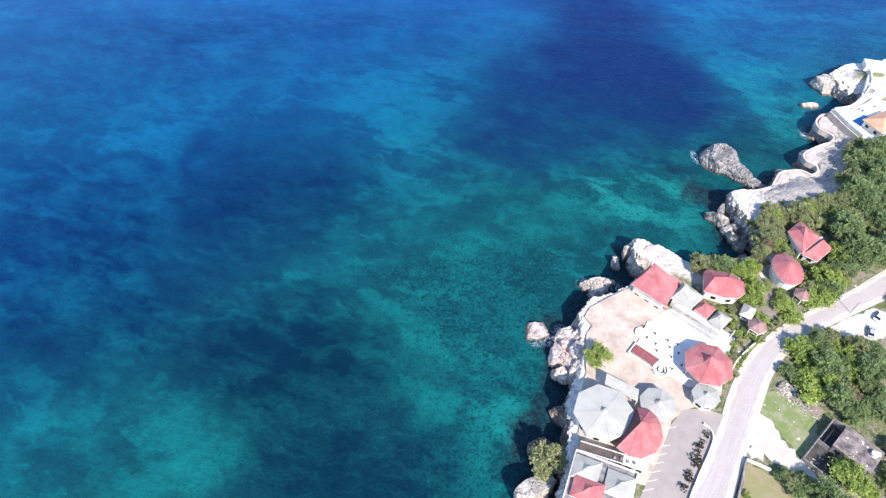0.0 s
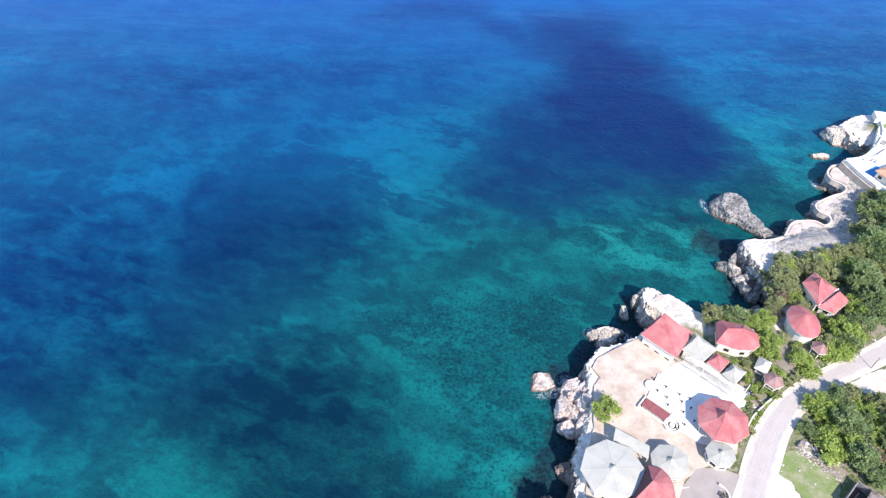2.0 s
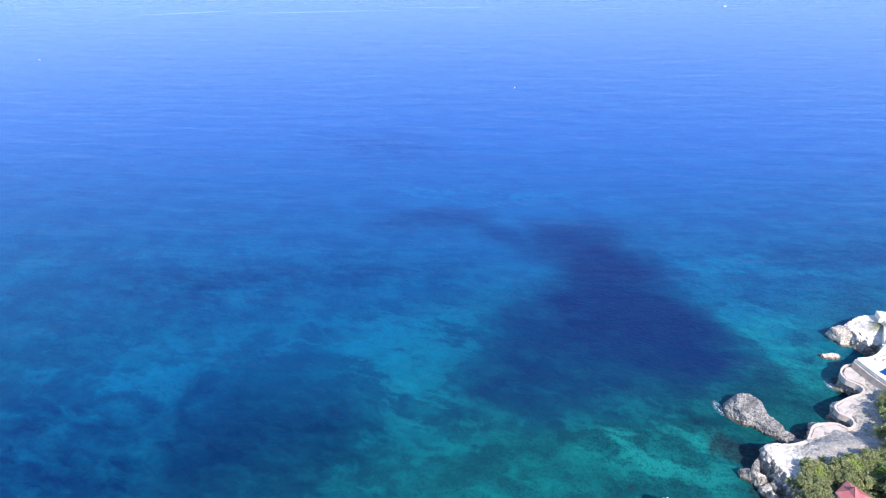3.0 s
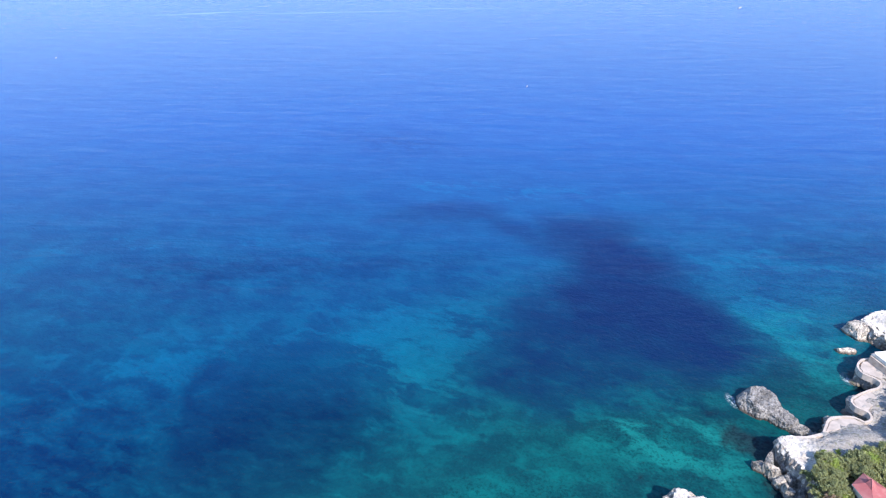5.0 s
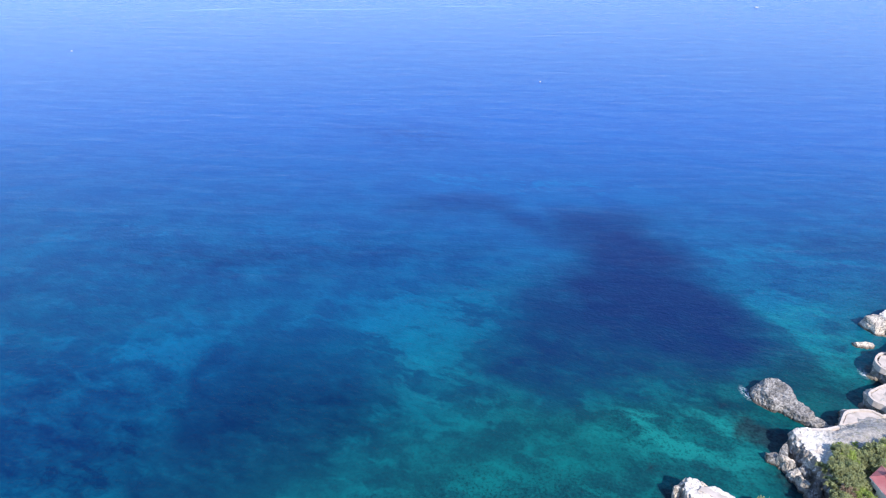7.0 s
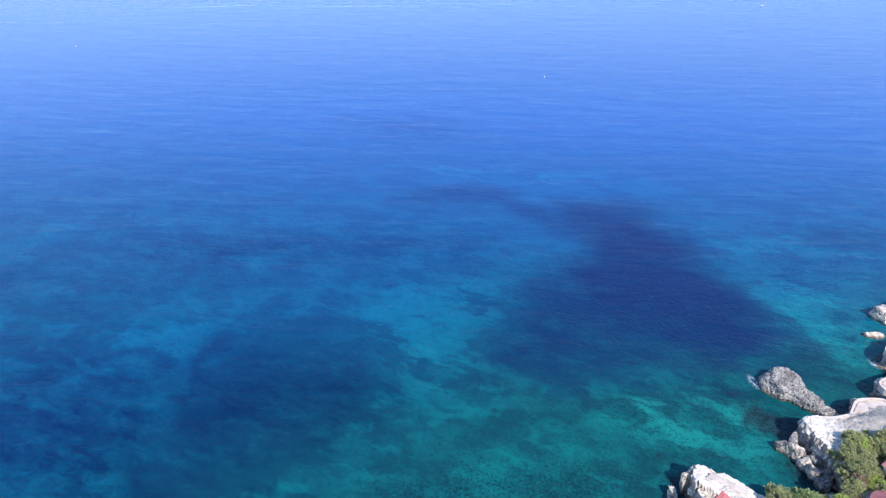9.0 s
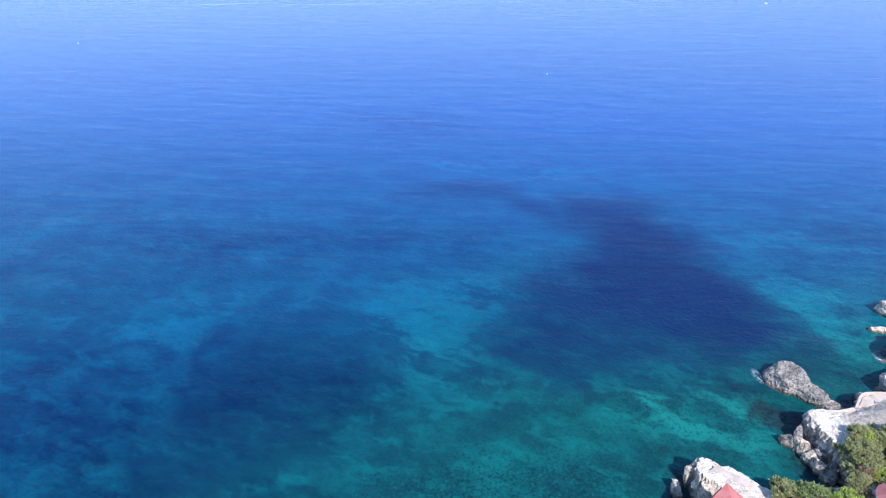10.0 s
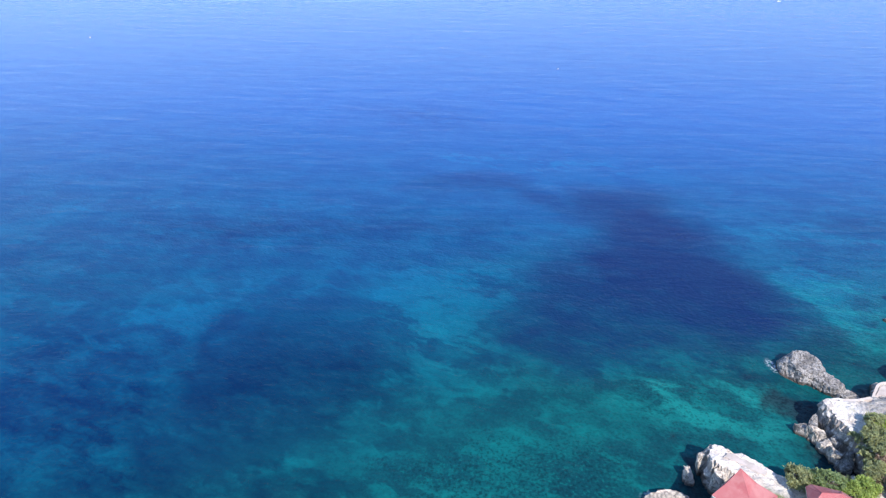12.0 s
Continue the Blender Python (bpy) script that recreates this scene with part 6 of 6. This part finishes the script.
def build_boat(x, y, turn, size):
    root = thing("boat", pose(x, y, 0.0, 0, 0, turn) @ Matrix.Scale(size, 4), "small white motorboat out at sea", "boat", "boats out at sea")
    bm = bmesh.new()
    rows = []
    for px, w in ((-2.6, 0.95), (0.4, 1.05), (1.9, 0.75), (3.0, 0.06)):
        rows.append([bm.verts.new((px, -w, 0.75)), bm.verts.new((px, -w * 0.7, -0.25)), bm.verts.new((px, w * 0.7, -0.25)), bm.verts.new((px, w, 0.75))])
    for r, s in zip(rows, rows[1:]):
        for k in range(4):
            bm.faces.new((r[k], r[(k + 1) % 4], s[(k + 1) % 4], s[k]))
    bm.faces.new(rows[0])
    bm.faces.new(rows[-1][::-1])
    part("hull", bm, WHITE, root)
    part("canopy", boxed(-1.4, -0.8, 1.75, 0.8, 0.8, 1.85), WHITE, root)
    for px in (-1.3, 0.7):
        for py in (-0.75, 0.75):
            part("post", boxed(px - 0.03, py - 0.03, 0.7, px + 0.03, py + 0.03, 1.75), WHITE, root)
    part("engine", boxed(-2.95, -0.25, 0.1, -2.55, 0.25, 1.05), RUBBER, root)


for x, y, turn, size in ((55.3, 665.5, 70, 0.5), (-512, 784, 20, 0.4), (466, 1234, 10, 1.2)):
    build_boat(x, y, turn, size)


# ---- planting ----
def inside(poly, x, y):
    hit = False
    for (ax, ay), (bx, by) in zip(poly, poly[1:] + poly[:1]):
        if (ay > y) != (by > y) and x < (y - ay) / (by - ay) * (bx - ax) + ax:
            hit = not hit
    return hit


KEEP_CLEAR = [(88.6, 119.6, 6.6), (111.5, 126.6, 6.0), (120.8, 140.4, 5.4), (125, 135.6, 5.0), (114, 117.6, 2.8), (96, 105.8, 3.0), (94.6, 111, 3.2), (75.8, 115.4, 5), (84.1, 106.4, 4.6), (80.3, 110.6, 4.4),
              (67.3, 118.6, 8), (105.2, 117.4, 4.6), (103.4, 112.4, 3.4), (105, 126.4, 2.4), (101, 122.6, 2.0), (137, 128, 3.2), (110.8, 66.8, 7.2), (131, 107, 5.5), (128.2, 112.4, 1.5), (104, 69, 3.0), (128.5, 86, 4.2), (132, 97, 3.6), (125.5, 77, 3.4)]
ROAD_MID = [((a[0] + b[0]) / 2, (a[1] + b[1]) / 2, math.dist(a, b) / 2) for a, b in zip(resample(ROAD_LEFT, 200), resample(ROAD_RIGHT, 200))]
PLANTED = []


def grow(zone, kinds, spacing, tries, seed, low=0.7, high=1.05, gap=1.0):
    """Fill a stretch of ground with plants that keep their distance."""
    rng = random.Random(seed)
    xs, ys = [p[0] for p in zone], [p[1] for p in zone]
    spots = []
    for _ in range(tries):
        x, y = rng.uniform(min(xs), max(xs)), rng.uniform(min(ys), max(ys))
        if inside(zone, x, y) and all(math.hypot(x - a, y - b) > r for a, b, r in KEEP_CLEAR) and all(math.hypot(x - a, y - b) > r + gap for a, b, r in ROAD_MID) \
                and all(math.hypot(x - a, y - b) > spacing for a, b in PLANTED):
            PLANTED.append((x, y))
            spots.append((x, y))
    ground = land_top(np.array(spots), inland_distance(np.array(spots))) if spots else []
    for (x, y), z in zip(spots, ground):
        kind = rng.choices([k for k, _ in kinds], [w for _, w in kinds])[0]
        plant(kind, x, y, rng.uniform(low, high), rng.uniform(0, 360), float(z) - 0.1)


for kind, x, y, s in (("bright", 45.8, 95.4, 1.0), ("olive", 84.6, 130.4, 1.0), ("broad", 92.4, 129.6, 0.86), ("bright", 97.6, 127.6, 0.85), ("bright", 101.4, 129.4, 0.8), ("olive", 111.0, 141.6, 1.0), ("olive", 110.6, 146.2, 0.9), ("olive", 112.8, 150.2, 0.85), ("dry", 110.0, 138.6, 0.8), ("bright", 116.4, 151.6, 0.8), ("olive", 114.6, 146.4, 1.0), ("bright", 109.0, 109.6, 0.7), ("olive", 84.4, 113.0, 0.55), ("bush", 87.6, 112.6, 1.0), ("olive", 90.6, 112.4, 0.5), ("bush", 108.0, 119.0, 1.0), ("olive", 114.4, 134.0, 0.8), ("bright", 113.8, 137.6, 0.75), ("bush", 116.6, 131.6, 1.2), ("bright", 106.4, 59.8, 1.25), ("dry", 115.0, 83.0, 1.35), ("dry", 106.8, 131.5, 0.75),
                      ("bright", 106.5, 89.5, 0.8), ("broad", 89.5, 60.2, 0.6), ("broad", 93.5, 57.0, 0.95), ("tall", 97.6, 55.0, 0.8), ("broad", 101.5, 52.5, 1.0), ("olive", 90.8, 58.6, 0.8), ("bright", 107.5, 114.0, 0.85), ("broad", 102.0, 49.5, 0.9), ("tall", 98.5, 51.5, 0.75), ("bright", 110.5, 56.8, 0.6), ("dry", 108.0, 83.5, 0.6), ("bush", 79.0, 55.5, 0.7), ("broad", 94.0, 60.0, 0.55)):
    PLANTED.append((x, y))
    plant(kind, x, y, s, x * 37 % 360)
lobed_rock("boulder", [(29.5, 66.0, 1, 3.4, 3.0, 5.6, 10)], 41, "brown bush-topped rock below the guest block", BOULDERS, rough=0.5)
plant("olive", 28.6, 66.0, 1.5, 20, 4.4)
for x, y, s in ((108.8, 144.0, 0.8), (109.2, 149.4, 0.7), (108.6, 140.2, 0.9)):
    plant("scrub", x, y, 1.6 * s, x * 37 % 360, 8.6)

grow([(137, 148), (147, 160), (151, 170), (160, 187), (178, 190), (204, 170), (194, 145), (152, 135), (135, 131)], [("tall", 3), ("broad", 3), ("olive", 1)], 4.0, 900, 1, 1.0, 1.35, 3.4)
grow([(109, 139), (110.6, 148), (115.5, 154.5), (128, 157.0), (146, 160), (138, 148), (127, 147), (117, 149), (112, 138)], [("olive", 6), ("broad", 1), ("bright", 1.5), ("scrub", 3), ("dry", 0.8)], 2.3, 1400, 2, 0.7, 1.1)
grow([(82.5, 128), (86, 131.4), (94, 134.4), (103, 135), (108, 137.4), (108, 130), (97, 127)], [("olive", 2), ("broad", 1), ("scrub", 3), ("bush", 2), ("dry", 0.6)], 2.2, 700, 3, 0.6, 0.9)
grow([(116, 119), (119, 131), (126, 131), (133, 141), (143, 133), (131, 122), (118, 115)], [("bright", 6), ("broad", 2), ("olive", 1), ("bush", 4)], 2.8, 600, 4, 0.7, 1.1, 2.4)
grow([(88, 103), (89, 115), (97, 126), (106, 125), (111, 119), (108, 110), (96, 100)], [("bush", 6), ("bright", 0.7), ("scrub", 3)], 2.2, 500, 5, 0.6, 1.0, 0.9)
grow([(98.5, 91.5), (104, 97.5), (112, 102), (119, 104.5), (129, 100.5), (131, 95), (125, 79), (117, 76), (110, 80.5), (103, 86.5)], [("broad", 5), ("bright", 5), ("tall", 1.5), ("olive", 1), ("bush", 3), ("dry", 0.4)], 3.3, 1200, 6, 0.7, 1.15, 2.4)
grow([(112, 58), (119, 63), (124, 75), (134, 95), (150, 112), (165, 100), (150, 60), (124, 46)], [("broad", 4), ("bright", 3), ("tall", 1), ("bush", 2)], 3.4, 420, 7, 0.65, 0.95, 2.0)
grow([(91, 52), (93, 57), (98, 57), (104, 53), (104, 46), (95, 44)], [("broad", 3), ("bush", 2)], 2.6, 60, 8, 0.6, 0.85)
grow([(143, 115), (150, 119), (185, 132), (190, 112), (160, 100)], [("broad", 3), ("tall", 2), ("bright", 2)], 3.8, 260, 9, 0.7, 1.0, 2.0)
grow([(150, 135), (190, 148), (230, 190), (260, 180), (250, 150), (180, 140)], [("tall", 2), ("broad", 2)], 5.5, 200, 10, 0.8, 1.1, 3.0)
grow([(112, 158), (126, 161), (146, 167), (162, 190), (166, 187), (148, 163), (128, 157)], [("scrub", 4), ("bush", 1)], 2.4, 260, 11, 0.45, 0.7)
grow([(148, 172), (155, 188), (163, 193), (170, 192), (160, 180), (152, 168)], [("scrub", 3), ("olive", 3)], 2.2, 260, 21, 0.55, 0.85)
grow([(82, 90), (85, 97), (89, 102), (93, 100), (88, 94), (85, 88)], [("bush", 3), ("scrub", 3)], 1.5, 200, 12, 0.4, 0.7, 0.4)
rubble("rubble", "loose stones on the bank above the road", 84, 92, 91, 101, 2.0, 60, 9)
for k in range(11):
    t = k / 10
    stray = noise.noise_vector((k * 2.7, 0.4, 1.9))
    plant("thorn", 63.2 + 9.4 * t + 1.3 * stray.x, 57.4 + 14.6 * t + 1.6 * stray.y, 0.85 + 0.5 * stray.z, k * 50)
